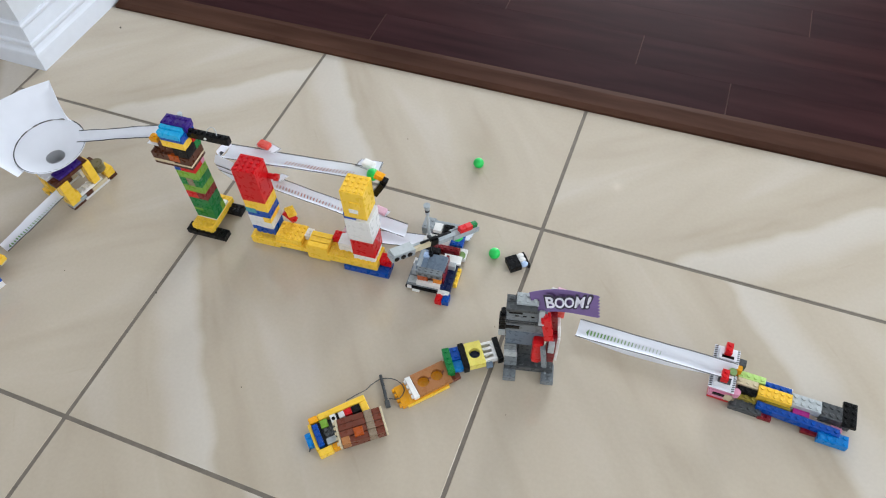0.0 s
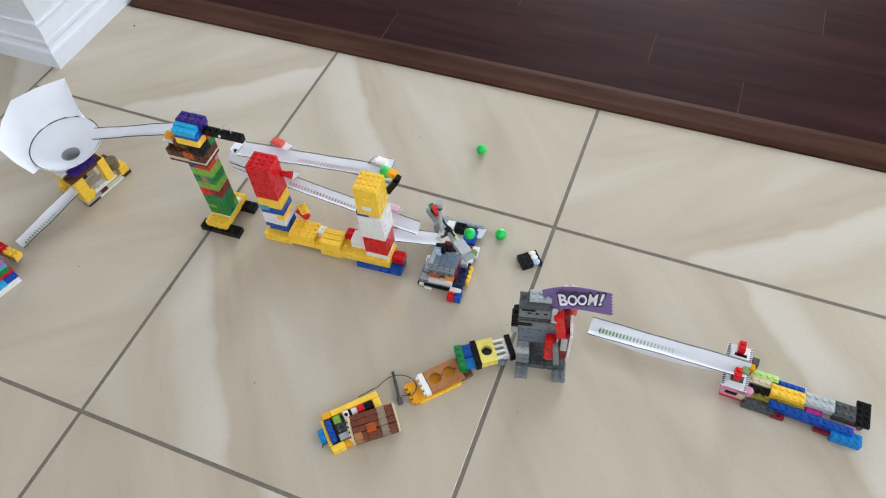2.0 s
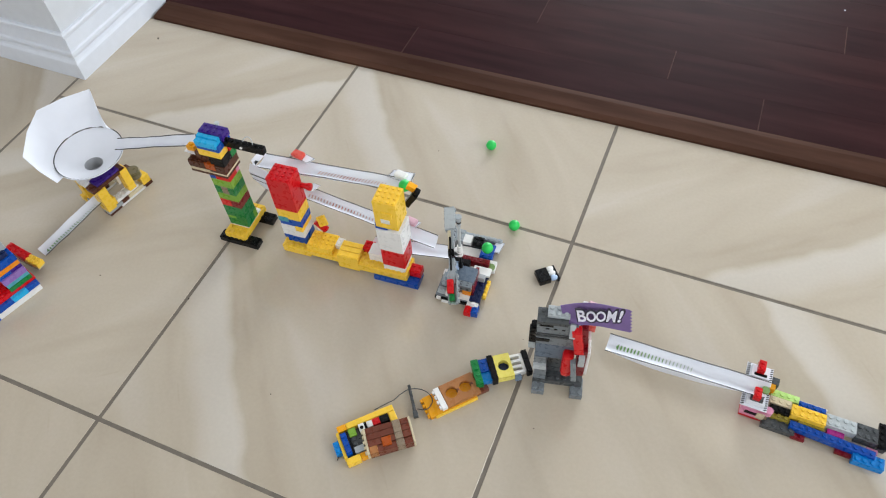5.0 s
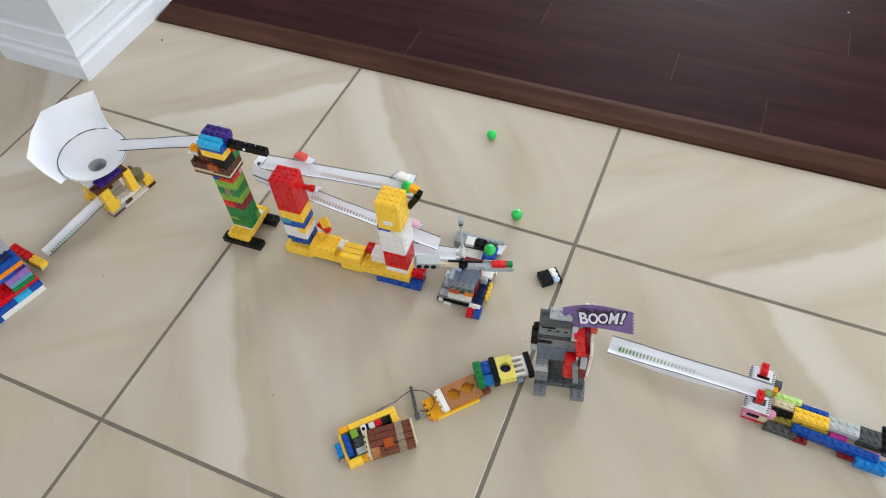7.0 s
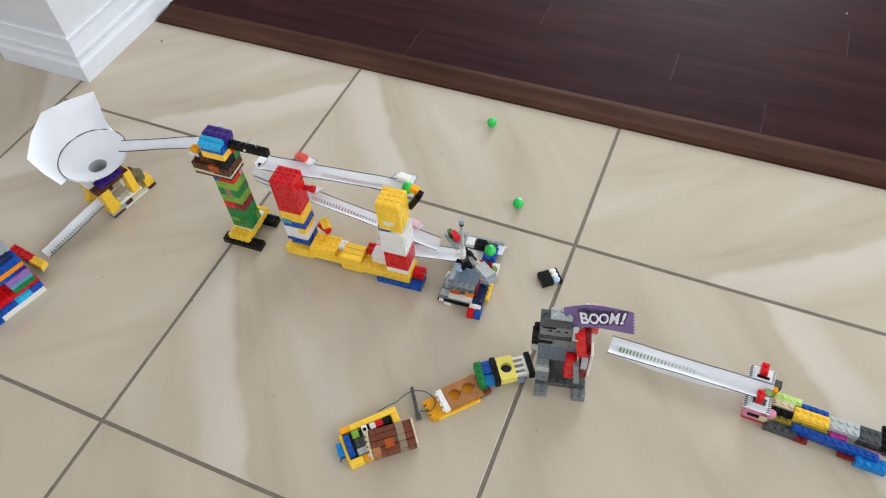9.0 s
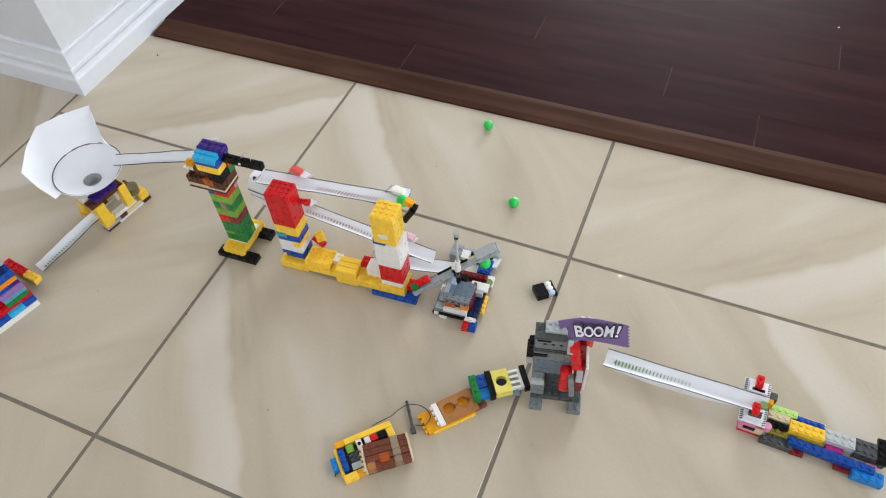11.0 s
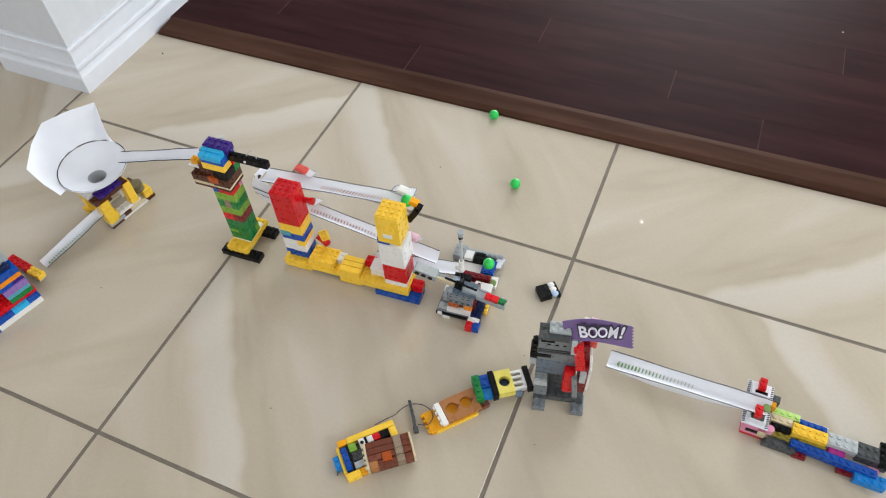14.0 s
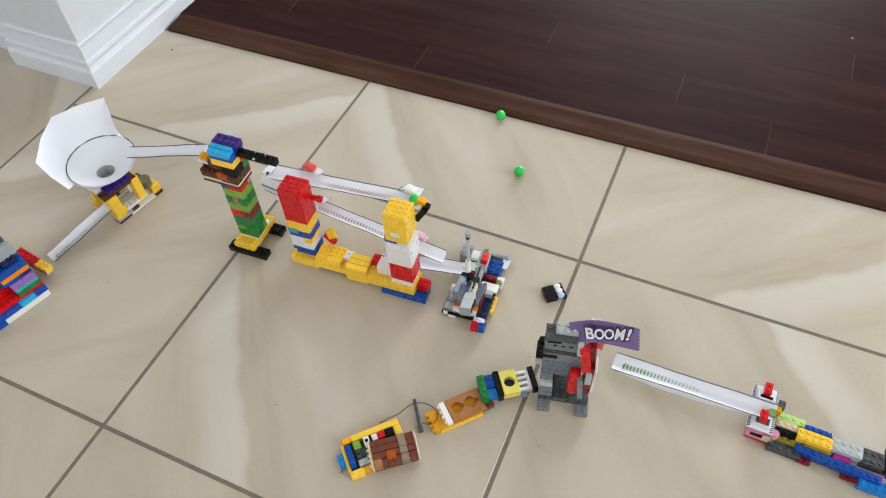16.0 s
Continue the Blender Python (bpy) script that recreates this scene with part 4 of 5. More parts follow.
def string_and_rod():
    t = thing("tow_string", "thin dark string tied to a short grey rod", "string", -0.1, -0.3)
    o = Vector((-0.1, -0.3, 0))
    pts = [(-0.1455, -0.3275, 0.010), (-0.1365, -0.3145, 0.008), (-0.1305, -0.306, 0.006), (-0.1264, -0.2966, 0.006), (-0.1186, -0.2867, 0.0065), (-0.105, -0.2821, 0.007),
           (-0.0926, -0.2851, 0.008), (-0.0862, -0.2925, 0.008), (-0.0885, -0.3035, 0.008), (-0.0998, -0.3062, 0.005)]
    part("cord", tube_mesh([p - o for p in smooth_chain(pts)], 0.0006), M_STRING, t, "thin dark string")
    pts = [(-0.1580, -0.3840, 0.006), (-0.1610, -0.3910, 0.003), (-0.1610, -0.3960, 0.001)]
    part("cord_end", tube_mesh([p - o for p in smooth_chain(pts)], 0.0006), M_STRING, t, "frayed string end")
    part("rod", tube_mesh([Vector((-0.1225, -0.281, 0.003)) - o, Vector((-0.110, -0.298, 0.003)) - o, Vector((-0.0975, -0.316, 0.003)) - o], 0.0019, 8),
         P("darkgrey"), t, "dark grey rod")
    bm = bmesh.new()
    box(bm, -0.004, -0.003, 0, 0.004, 0.003, 0.0055, 0.001)
    part("rod_clip", bm, P("darkgrey"), t, "dark grey rod clip", pose(0.0005, -0.0125, 0, 0, 0, -54))
    return t


def launcher():
    t = thing("brick_launcher", "long low launcher of mixed coloured toy bricks", "toy launcher", 0.250, -0.174, 0, -1)
    B(t, "red", -1, 0, 0, 24, 20, 4, studs=False, name="plate")
    B(t, "darkgrey", 24, -7, 0, 60, 9, 8)
    B(t, "darkred", 57, -8, 0, 72, -1, 5)
    B(t, "magenta", 91, 6, 2, 109, 13, 14, studs=False)
    B(t, "pink", -1, 0, 4, 24, 16, 15, studs=False)
    B(t, "black", 3, -0.6, 10, 18, 1, 15, studs=False, name="slot")
    B(t, "sand", 18, -0.5, 4, 28, 10, 13, studs=False)
    B(t, "olive", 28, 4, 6, 52, 12, 12)
    B(t, "black", 28, 10, 8, 50, 18, 17, studs=(3, 1))
    B(t, "tan", 26, 18, 8, 50, 27, 20, studs=(3, 1))
    B(t, "palelime", 26, 27, 8, 57, 36, 20, studs=(4, 1))
    B(t, "amber", 22, 29, 14, 28, 37, 29, studs=False)
    B(t, "tan", 16, -0.8, 6, 25, 1, 17, studs=False)
    B(t, "blue", 57, 24, 8, 86, 32, 20, studs=(4, 1))
    B(t, "white", 57, 32, 4, 88, 34, 17, studs=False)
    B(t, "yellow", 50, 10, 10, 87, 24, 22, studs=(5, 2))
    B(t, "olive", 60, 7, 2, 88, 11, 15, studs=False)
    B(t, "blue", 52, -1, 4, 142, 8, 14, studs=(11, 1), turn=(0, 0, -2.5))
    B(t, "lightgrey", 87, 13, 9, 119, 28, 20, studs=(4, 2))
    B(t, "darkgrey", 119, 11, 6, 142, 30, 18, studs=(3, 2))
    B(t, "darkred", 104, -8, 0, 122, -1, 5, studs=False)
    B(t, "azure", 121, -13, 0, 153, 1, 10, studs=(4, 2))
    B(t, "pink", 134, 4, 2, 146, 10, 8, studs=False)
    # dark end plate
    B(t, "black", 142, 8, 14, 157, 39, 18, studs=(2, 4), name="plate", label="dark studded end plate")
    B(t, "darkgrey", 144, 12, 0, 154, 30, 14, studs=False)
    # side boxes that carry the chute
    for (x, y, z) in ((-1, 1, 26), (-2, 33, 29)):
        bm = bmesh.new()
        box(bm, 0, 0, 0, 0.020, 0.016, 0.009, 0.0012)
        part("paper_box", bm, M_PAPER, t, "folded white paper box", pose(x / 1000, y / 1000, z / 1000))
        B(t, "black", x + 3, y + 2, z + 8.6, x + 17, y + 6, z + 9.4, studs=False, name="slot")
        if y < 10:
            B(t, "darkgrey", x + 3, y + 2, z + 9, x + 17, y + 13, z + 12, studs=(2, 1), name="plate")
        d = 1.5 if y < 10 else 5
        B(t, "red", x + 5, y + d, z + (12 if y < 10 else 9), x + 13, y + d + 14, z + (19 if y < 10 else 17), studs=(1, 2), name="post", label="red two-stud brick")
        for side in (-4.4, 20.6):
            bm = bmesh.new()
            for i in range(8):
                q = [(side, i * 2.8 - 2), (side + 3.4, i * 2.8 - 0.9), (side + 3.4, i * 2.8 + 0.5), (side, i * 2.8 - 0.6)]
                bm.faces.new([bm.verts.new((a / 1000, b2 / 1000, 0)) for a, b2 in q])
            tagged(part("hatching", bm, M_INK, t, "printed hatch marks", pose(x / 1000, y / 1000, (z + 2.2) / 1000)), kind="stuff")
        bm = bmesh.new()
        box(bm, -0.0048, -0.003, 0, 0.0244, 0.0205, 0.0006)
        part("flap", bm, M_PAPER, t, "white paper flap", pose(x / 1000, y / 1000, (z + 1.2) / 1000))
    B(t, "pink", 0, 2, 15, 16, 14, 26, studs=False)
    B(t, "grey", 2, 36, 0, 16, 48, 29, studs=False)
    B(t, "darkgrey", 23, 36, 16, 31, 45, 30, studs=False, name="peg", label="dark grey peg")
    bm = bmesh.new()
    cyl(bm, 0, 0, 0, 0.008, 0.0046, 16)
    part("round_brick", bm, P("pink"), t, "pink round brick", pose(0.027, 0.005, 0.015))
    bm = bmesh.new()
    cyl(bm, 0, 0, 0, 0.004, 0.0046, 16)
    part("round_tile", bm, P("greygreen"), t, "grey-green round tile", pose(0.0155, 0.0175, 0.0385))
    return t


def funnel_stand():
    t = thing("funnel_stand", "low white and yellow brick stand under the paper funnel", "toy stand", -0.649, -0.190, 0, -11.5)
    for x0 in (-14, -60):
        B(t, "brown", x0, 0, 0, x0 + 14, 22, 4, studs=False, name="plate")
        B(t, "white", x0, 22, 0, x0 + 14, 68, 4, studs=False, name="plate")
        B(t, "brown", x0, 68, 0, x0 + 14, 82, 3, studs=False, name="plate")
        B(t, "grey", x0, 0, 4, x0 + 14, 26, 10, studs=False)
        B(t, "brown", x0, 26, 4, x0 + 14, 38, 10, studs=False)
        B(t, "tan", x0, 38, 4, x0 + 14, 66, 10, studs=False)
        B(t, "brown", x0, 66, 4, x0 + 14, 82, 7, studs=False)
        B(t, "white", x0, 20, 10, x0 + 12, 60, 15)
    B(t, "yellow", -16, 0, 10, 2, 15, 52, studs=False)
    B(t, "yellow", -18, 5, 10, -2, 20, 24, studs=False)
    B(t, "yellow", -13, 44, 15, 1, 56, 56, studs=False)
    B(t, "yellow", -14, 66, 8, 2, 80, 22, studs=False)
    B(t, "yellow", -58, 2, 10, -46, 16, 52, studs=False)
    B(t, "yellow", -62, -2, 4, -50, 8, 14, studs=False)
    B(t, "black", -60, 0, 0, -50, 6, 6, studs=False)
    B(t, "brown", -16, -4, 52, 0, 54, 58, studs=False)
    B(t, "purple", -18, 6, 58, -1, 46, 62, studs=False)
    B(t, "white", -40, -2, 52, -18, 10, 60, studs=False)
    B(t, "white", -60, 40, 25, -13, 56, 37, studs=False)
    B(t, "black", -62, 2, 52, -50, 10, 60, studs=False)
    bm = bmesh.new()
    cyl(bm, 0, 0, 0, 0.013, 0.0095, 16)
    part("round_brick", bm, P("greybrown"), t, "grey-brown round brick", pose(-0.010, 0.066, 0.022))
    return t


def paper_funnel():
    t = thing("paper_funnel", "white paper funnel with a tall folded back sheet", "paper funnel", -0.690, -0.142, 0)
    n, rings = 48, 7
    rows = []
    for i in range(n + 1):
        a = 2 * math.pi * i / n
        row = []
        for j in range(rings):
            s = j / (rings - 1)
            r = 0.0135 + (0.051 - 0.0135) * s
            cx = 0.003 * (1 - s)
            row.append((cx + r * math.cos(a), -0.004 * (1 - s) + r * 0.97 * math.sin(a), 0.056 + 0.017 * s ** 1.1 + 0.004 * s * math.sin(a)))
        rows.append(row)
    bm = bmesh.new()
    sheet(bm, rows, 0.0005)
    soften(part("bowl", bm, M_PAPER, t, "white paper cone bowl with a round hole"), 50)
    bm = bmesh.new()
    vs = []
    for i in range(n + 1):
        a = 2 * math.pi * i / n
        vs.append([bm.verts.new((r * math.cos(a), r * 0.97 * math.sin(a), 0.0736 + 0.004 * math.sin(a) + dz)) for r, dz in ((0.0501, 0.0008), (0.0514, 0.0016))])
    for a, b2 in zip(vs, vs[1:]):
        bm.faces.new((a[0], a[1], b2[1], b2[0]))
    part("rim_line", bm, M_INK, t, "dark drawn rim line")
    # back sheet: from the rim up to the folded corners
    outer = [(-0.0074, -0.0619, 0.070), (-0.030, -0.062, 0.085), (-0.0564, -0.0563, 0.100), (-0.072, -0.022, 0.112), (-0.0802, 0.0132, 0.120),
                      (-0.060, 0.046, 0.122), (-0.0373, 0.078, 0.120), (-0.018, 0.060, 0.102), (0.0032, 0.0439, 0.085)]
    k = len(outer)
    rows = []
    for i, q in enumerate(outer):
        a = radians(262 - (262 - 82) * i / (k - 1))
        r0 = Vector((0.0512 * math.cos(a), 0.0497 * math.sin(a), 0.0738 + 0.004 * math.sin(a)))
        rows.append([r0.lerp(Vector(q), s) - Vector((0, 0, 0.006 * math.sin(math.pi * s) * (0.0 if i in (0, k - 2, k - 1) else 0.8))) for s in (0, 0.25, 0.5, 0.75, 1)])
    bm = bmesh.new()
    sheet(bm, rows, 0.0005)
    soften(part("back_sheet", bm, M_PAPER, t, "tall folded white paper back"), 60)
    # spout below the hole; its grey is painted shade
    bm = bmesh.new()
    sheet(bm, [[(r * math.cos(a), r * 0.97 * math.sin(a), z) for r, z in ((0.0135, 0.0135), (0.0128, 0.006), (0.0118, -0.004), (0.0, -0.0045))]
               for a in [2 * math.pi * i / 32 for i in range(33)]], 0.0004)
    soften(part("spout", bm, M_PAPERSHADE, t, "white paper spout, its inner shade put into the colour", pose(0.003, -0.004, 0.043)), 40)
    return t


def brick_stairs():
    t = thing("brick_wall_toy", "tall stack of red, blue, grey and purple toy bricks", "toy tower", -0.657, -0.331, 0, -16)
    B(t, "white", -14, -62, 0, 0, 2, 9, studs=False)
    B(t, "blue", -60, -140, 0, 0, -62, 9, studs=False)
    B(t, "darkgrey", -60, -62, 0, -14, 2, 9, studs=False)
    B(t, "blue", -60, -140, 9, -1, 3, 17, studs=False)
    B(t, "cyan", -8, -36, 9, -0.4, -14, 17.4, studs=False)
    B(t, "red", -60, -140, 17, -6, 4, 24)
    B(t, "green", -24, -30, 24, -4, 2, 31, studs=False)
    B(t, "teal", -24, -30, 31, -5, 2, 37, studs=False)
    B(t, "lavender", -24, -31, 37, -5, 2, 47, studs=False)
    B(t, "red", -60, -140, 24, -26, -31, 34)
    B(t, "purple", -24, -14, 47, -8, 2, 53, studs=False)
    B(t, "blue", -24, -36, 47, -8, -14, 53, studs=False)
    B(t, "orange", -24, -36, 53, -8, 2, 60, studs=False)
    B(t, "blue", -60, -40, 34, -26, 0, 60, studs=False)
    B(t, "blue", -50, -40, 60, -9, 3, 71, studs=False)
    B(t, "darkblue", -30, -22, 71, -12, -2, 78, studs=(2, 3))
    B(t, "paleblue", -22, -40, 71, -10, -30, 78, studs=False)
    B(t, "grey", -60, -60, 78, -18, 2, 100, studs=False)
    B(t, "red", -60, -60, 34, -26, -40, 78, studs=False)
    B(t, "darkgrey", -64, -60, 100, -24, 0, 140, studs=False)
    # arm towards the chute
    B(t, "red", -76, 4, 20, -38, 16, 31, studs=(4, 2), turn=(0, 7, 10))
    B(t, "tan", -70, 4, 10, -24, 15, 19, studs=False, turn=(0, 5, 14))
    B(t, "yellow", -40, 10, 17, -18, 22, 25, studs=(3, 2), turn=(0, 6, 14))
    return t


def green_ball(x, y, z=0.0075, label="small bright green foam ball on the tile"):
    bm = bmesh.new()
    bmesh.ops.create_uvsphere(bm, u_segments=28, v_segments=18, radius=0.0078)
    for f in bm.faces:
        f.smooth = True
    ob = link_bm("green_ball", bm, M_BALL)
    ob.matrix_basis = pose(x, y, z)
    return tagged(ob, label, "ball", "green balls")


brick_tower()
column_stand()
swivel_crane()
arm = crane_arm()
battery_piece()
cannon()
barrel_boat()
brick_lever()
string_and_rod()
launcher()
funnel_stand()
paper_funnel()
brick_stairs()
CHUTE_LF, CHUTE_LB = (-0.4015, -0.1255, 0.134), (-0.3985, -0.1005, 0.134)
chute("paper_chute", "white paper chute with red arrows between the columns", CHUTE_LF, CHUTE_LB,
      (-0.201, -0.0689, 0.124), (-0.2069, -0.0905, 0.124), marks=(M_REDINK, 0.4, 0.86, 22, False), skirt=0.004)
chute("paper_chute", "white paper chute with red arrows sloping behind the columns", (-0.3744, -0.1071, 0.075), (-0.3798, -0.087, 0.075),
      (-0.1648, -0.0823, 0.042), (-0.1623, -0.1036, 0.042), marks=(M_REDINK, 0.12, 0.62, 24, False))
chute("paper_chute", "low white paper chute leading onto the crane base", (-0.2572, -0.1297, 0.0276), (-0.2495, -0.1039, 0.0276),
      (-0.141, -0.0726, 0.016), (-0.1352, -0.0929, 0.016), wall=0.004)
chute("paper_chute", "white paper chute with inked rims from tower to funnel", (-0.650, -0.1275, 0.0812), (-0.6535, -0.1132, 0.088),
      (-0.492, -0.1157, 0.152), (-0.4803, -0.1326, 0.152), dash=False, wall=0.004)
chute("paper_chute", "white paper chute with faded green arrows below the funnel", (-0.706, -0.2806, 0.007), (-0.6856, -0.2858, 0.007),
      (-0.649, -0.176, 0.032), (-0.6703, -0.1757, 0.032), marks=(M_GREENINK, 0.05, 0.85, 22, True, 0.5, 0.8), dash=False, wall=0.004, rims=(1.0,))
chute("paper_chute", "long white paper chute with green arrows on the launcher", (0.0855, -0.1598, 0.022), (0.0862, -0.1352, 0.022),
      (0.2702, -0.1469, 0.045), (0.2656, -0.1687, 0.045), marks=(M_GREENINK, 0.06, 0.56, 22, True), skirt=0.014)


def folded_end():
    """The turned-up and hanging ends of the upper chute."""
    t = thing("paper_flap", "folded white paper end flap of the chute", "paper flap", -0.4, -0.113, 0.12)
    bm = bmesh.new()
    sheet(bm, [[(0.0, -0.0125, 0.013), (0.0035, 0.0125, 0.014)], [(-0.0015, -0.0125, 0.024), (0.0015, 0.0115, 0.026)]])
    part("end_wall", bm, M_PAPER, t)
    bm = bmesh.new()
    sheet(bm, [[(-0.005, -0.0122, 0.017), (0.030, -0.0155, 0.012)], [(-0.009, -0.0150, 0.005), (0.028, -0.0165, -0.004)],
               [(-0.005, -0.0158, -0.009), (0.028, -0.0158, -0.020)], [(0.009, -0.0145, -0.024), (0.0285, -0.0145, -0.030)]])
    part("hanging_flap", bm, M_PAPER, t)
    bm = bmesh.new()
    sheet(bm, [[(-0.0078, -0.0160, 0.0015), (0.026, -0.0175, -0.001)], [(-0.0076, -0.0162, 0.0002), (0.026, -0.0177, -0.0022)]], 0.0003)
    part("fold_line", bm, M_INK, t, "printed dark fold line")
    bm = bmesh.new()
    sheet(bm, [[(-0.0055, -0.0168, -0.0065), (0.020, -0.0172, -0.010)], [(-0.0053, -0.0169, -0.0072), (0.020, -0.0173, -0.0107)]], 0.0003)
    part("fold_line", bm, M_INK, t, "printed dark fold line")
    bm = bmesh.new()
    sheet(bm, [[(0.0012, -0.0105, 0.0150), (0.0018, -0.004, 0.0152)], [(0.0009, -0.0100, 0.0195), (0.0014, -0.007, 0.0200)]], 0.0006)
    part("end_mark", bm, M_INK, t, "printed black mark inside the end wall")


folded_end()


def tab_peg(name, color, label, x, y, z, rx, ry):
    bm = bmesh.new()
    box(bm, -0.0085, -0.0055, 0, 0.0085, 0.0055, 0.0065, 0.0026)
    ob = link_bm(name, bm, P(color))
    ob.matrix_basis = pose(x, y, z, rx, ry, -8)
    return tagged(ob, label, "toy brick")


tab_peg("round_brick", "coral", "coral red rounded brick on a paper tab", -0.353, -0.0905, 0.1345, 0, 0)
tab_peg("round_brick", "white", "white rounded brick on a paper tab", -0.2165, -0.0700, 0.1255, 0, 0)
paper_tab("paper_tab", "white paper tab with hatched edge on the red column", [(-0.366, -0.092, 0.134), (-0.336, -0.098, 0.134), (-0.331, -0.087, 0.134), (-0.36, -0.08, 0.134)])
paper_tab("paper_tab", "white paper tab with hatched edge by the green ball", [(-0.234, -0.076, 0.125), (-0.2, -0.078, 0.125), (-0.202, -0.058, 0.125), (-0.231, -0.062, 0.125)])
paper_tab("paper_tab", "pink tinted paper tab with hatched edge", [(-0.210, -0.085, 0.05), (-0.196, -0.087, 0.05), (-0.192, -0.076, 0.05), (-0.206, -0.074, 0.05)])
tab_peg("round_brick", "palepink", "pale pink rounded brick on a paper tab", -0.204, -0.0810, 0.0505, 0, 0)
paper_tab("paper_tab", "white hatched paper tab on the crane tray", [(-0.0985, -0.0605, 0.0095), (-0.0865, -0.0595, 0.0095), (-0.0845, -0.0405, 0.0095), (-0.0965, -0.0415, 0.0095)])
paper_tab("paper_tab", "white hatched paper tab beside the red peg", [(-0.356, -0.093, 0.072), (-0.345, -0.094, 0.072), (-0.339, -0.080, 0.072), (-0.350, -0.079, 0.072)])


def crumbs():
    """A few specks of grit on the tile."""
    spots = [(-0.454, -0.271, 1.3), (-0.595, -0.283, 0.9), (-0.2765, -0.3519, 0.9), (-0.2436, 0.1008, 0.9), (-0.844, 0.1915, 2.2), (0.0352, -0.2769, 0.7), (-0.0138, -0.1695, 0.7)]
    for x, y, r in spots:
        bm = bmesh.new()
        bmesh.ops.create_icosphere(bm, subdivisions=1, radius=r / 1000, matrix=Matrix.Diagonal((1.3, 0.8, 0.5, 1)))
        ob = link_bm("crumb", bm, M_CRUMB)
        ob.matrix_basis = pose(x, y, r / 2000, 0, 0, x * 900)
        tagged(ob, "tiny dark speck of grit on the tile", "crumb", "specks of grit")


crumbs()
for x, y, r in ((0.302, 0.66, 1.4),):
    bm = bmesh.new()
    bmesh.ops.create_icosphere(bm, subdivisions=1, radius=r / 1000, matrix=Matrix.Diagonal((1.3, 0.8, 0.5, 1)))
    ob = link_bm("crumb", bm, M_PAPER)
    ob.matrix_basis = pose(x, y, 0.006 + r / 2000, 0, 0, 20)
    tagged(ob, "tiny pale speck of dust on the dark wood", "crumb", "specks of dust")


def ceiling_light(x, y):
    """Small recessed spot: white trim ring and a glowing bulb face."""
    t = thing("ceiling_light", "small round recessed ceiling spot, switched on", "ceiling light", x, y, 2.6, group="ceiling spots")
    bm = bmesh.new()
    sheet(bm, [[(r * math.cos(a), r * math.sin(a), z) for r, z in ((0.045, -0.001), (0.044, -0.006), (0.030, -0.007), (0.022, -0.002))]
               for a in [2 * math.pi * i / 32 for i in range(33)]], 0.001)
    soften(part("trim_ring", bm, M_TRIM, t, "white trim ring"), 40)
    bm = bmesh.new()
    cyl(bm, 0, 0, -0.004, -0.001, 0.005, 20)
    part("bulb", bm, M_BULB, t, "glowing bulb face")


ceiling_light(-0.02, 1.97)
ceiling_light(-0.012, 2.445)
BALL_A = green_ball(-0.122, 0.082)
BALL_B = green_ball(-0.048, -0.066)
BALL_C = green_ball(-0.0975, -0.073, 0.032, "small bright green foam ball on the crane's tray")
green_ball(-0.2035, -0.0865, 0.131, "small bright green foam ball on the upper paper chute")

# ---- floor pieces ----
def tile_piece(x0, y0, x1, y1a, y1b, turn=0):
    """One tile; the far side may be cut at a slant along the wood."""
    g = GROUT / 2
    bm = bmesh.new()
    bv = 0.0006
    bot = [(x0 + g, y0 + g), (x1 - g, y0 + g), (x1 - g, y1b - g), (x0 + g, y1a - g)]
    top = [(x0 + g + bv, y0 + g + bv), (x1 - g - bv, y0 + g + bv), (x1 - g - bv, y1b - g - bv), (x0 + g + bv, y1a - g - bv)]
    v0 = [bm.verts.new((x, y, -0.004)) for x, y in bot]
    v1 = [bm.verts.new((x, y, -0.0004)) for x, y in bot]
    v2 = [bm.verts.new((x, y, 0.0)) for x, y in top]
    for a, b2 in ((v0, v1), (v1, v2)):
        for j in range(4):
            bm.faces.new((a[j], a[(j + 1) % 4], b2[(j + 1) % 4], b2[j]))
    bm.faces.new(v2)
    m = pose(x0 + TILE / 2, y0 + TILE / 2, 0, 0, 0, 90 * turn)
    bm.transform(m.inverted())
    part("tile", bm, M_TILE, floor, m=m)


for i in range(-8, 8):
    for j in range(-8, 1):
        x0, x1 = max(i * TILE, -3.32), min((i + 1) * TILE, 3.4)
        y0 = j * TILE
        # tiles laid with the print turned at random
        k = {(0, 0): 1, (0, -1): 2, (-1, 0): 0, (-1, -1): 0, (-1, -2): 2, (-2, 0): 1, (-2, -1): 3}.get((i, j), (i * 5 + j * 3) % 4)
        if i < -2:
            tile_piece(x0, max(y0 + TILE / 2, -3.4), x1, y0 + TILE * 1.5, y0 + TILE * 1.5, k)
        elif j < 0:
            tile_piece(x0, max(y0, -3.4), x1, y0 + TILE, y0 + TILE, k)
        else:
            tile_piece(x0, y0, x1, edge_y(x0) + GROUT / 2, edge_y(x1) + GROUT / 2, k)

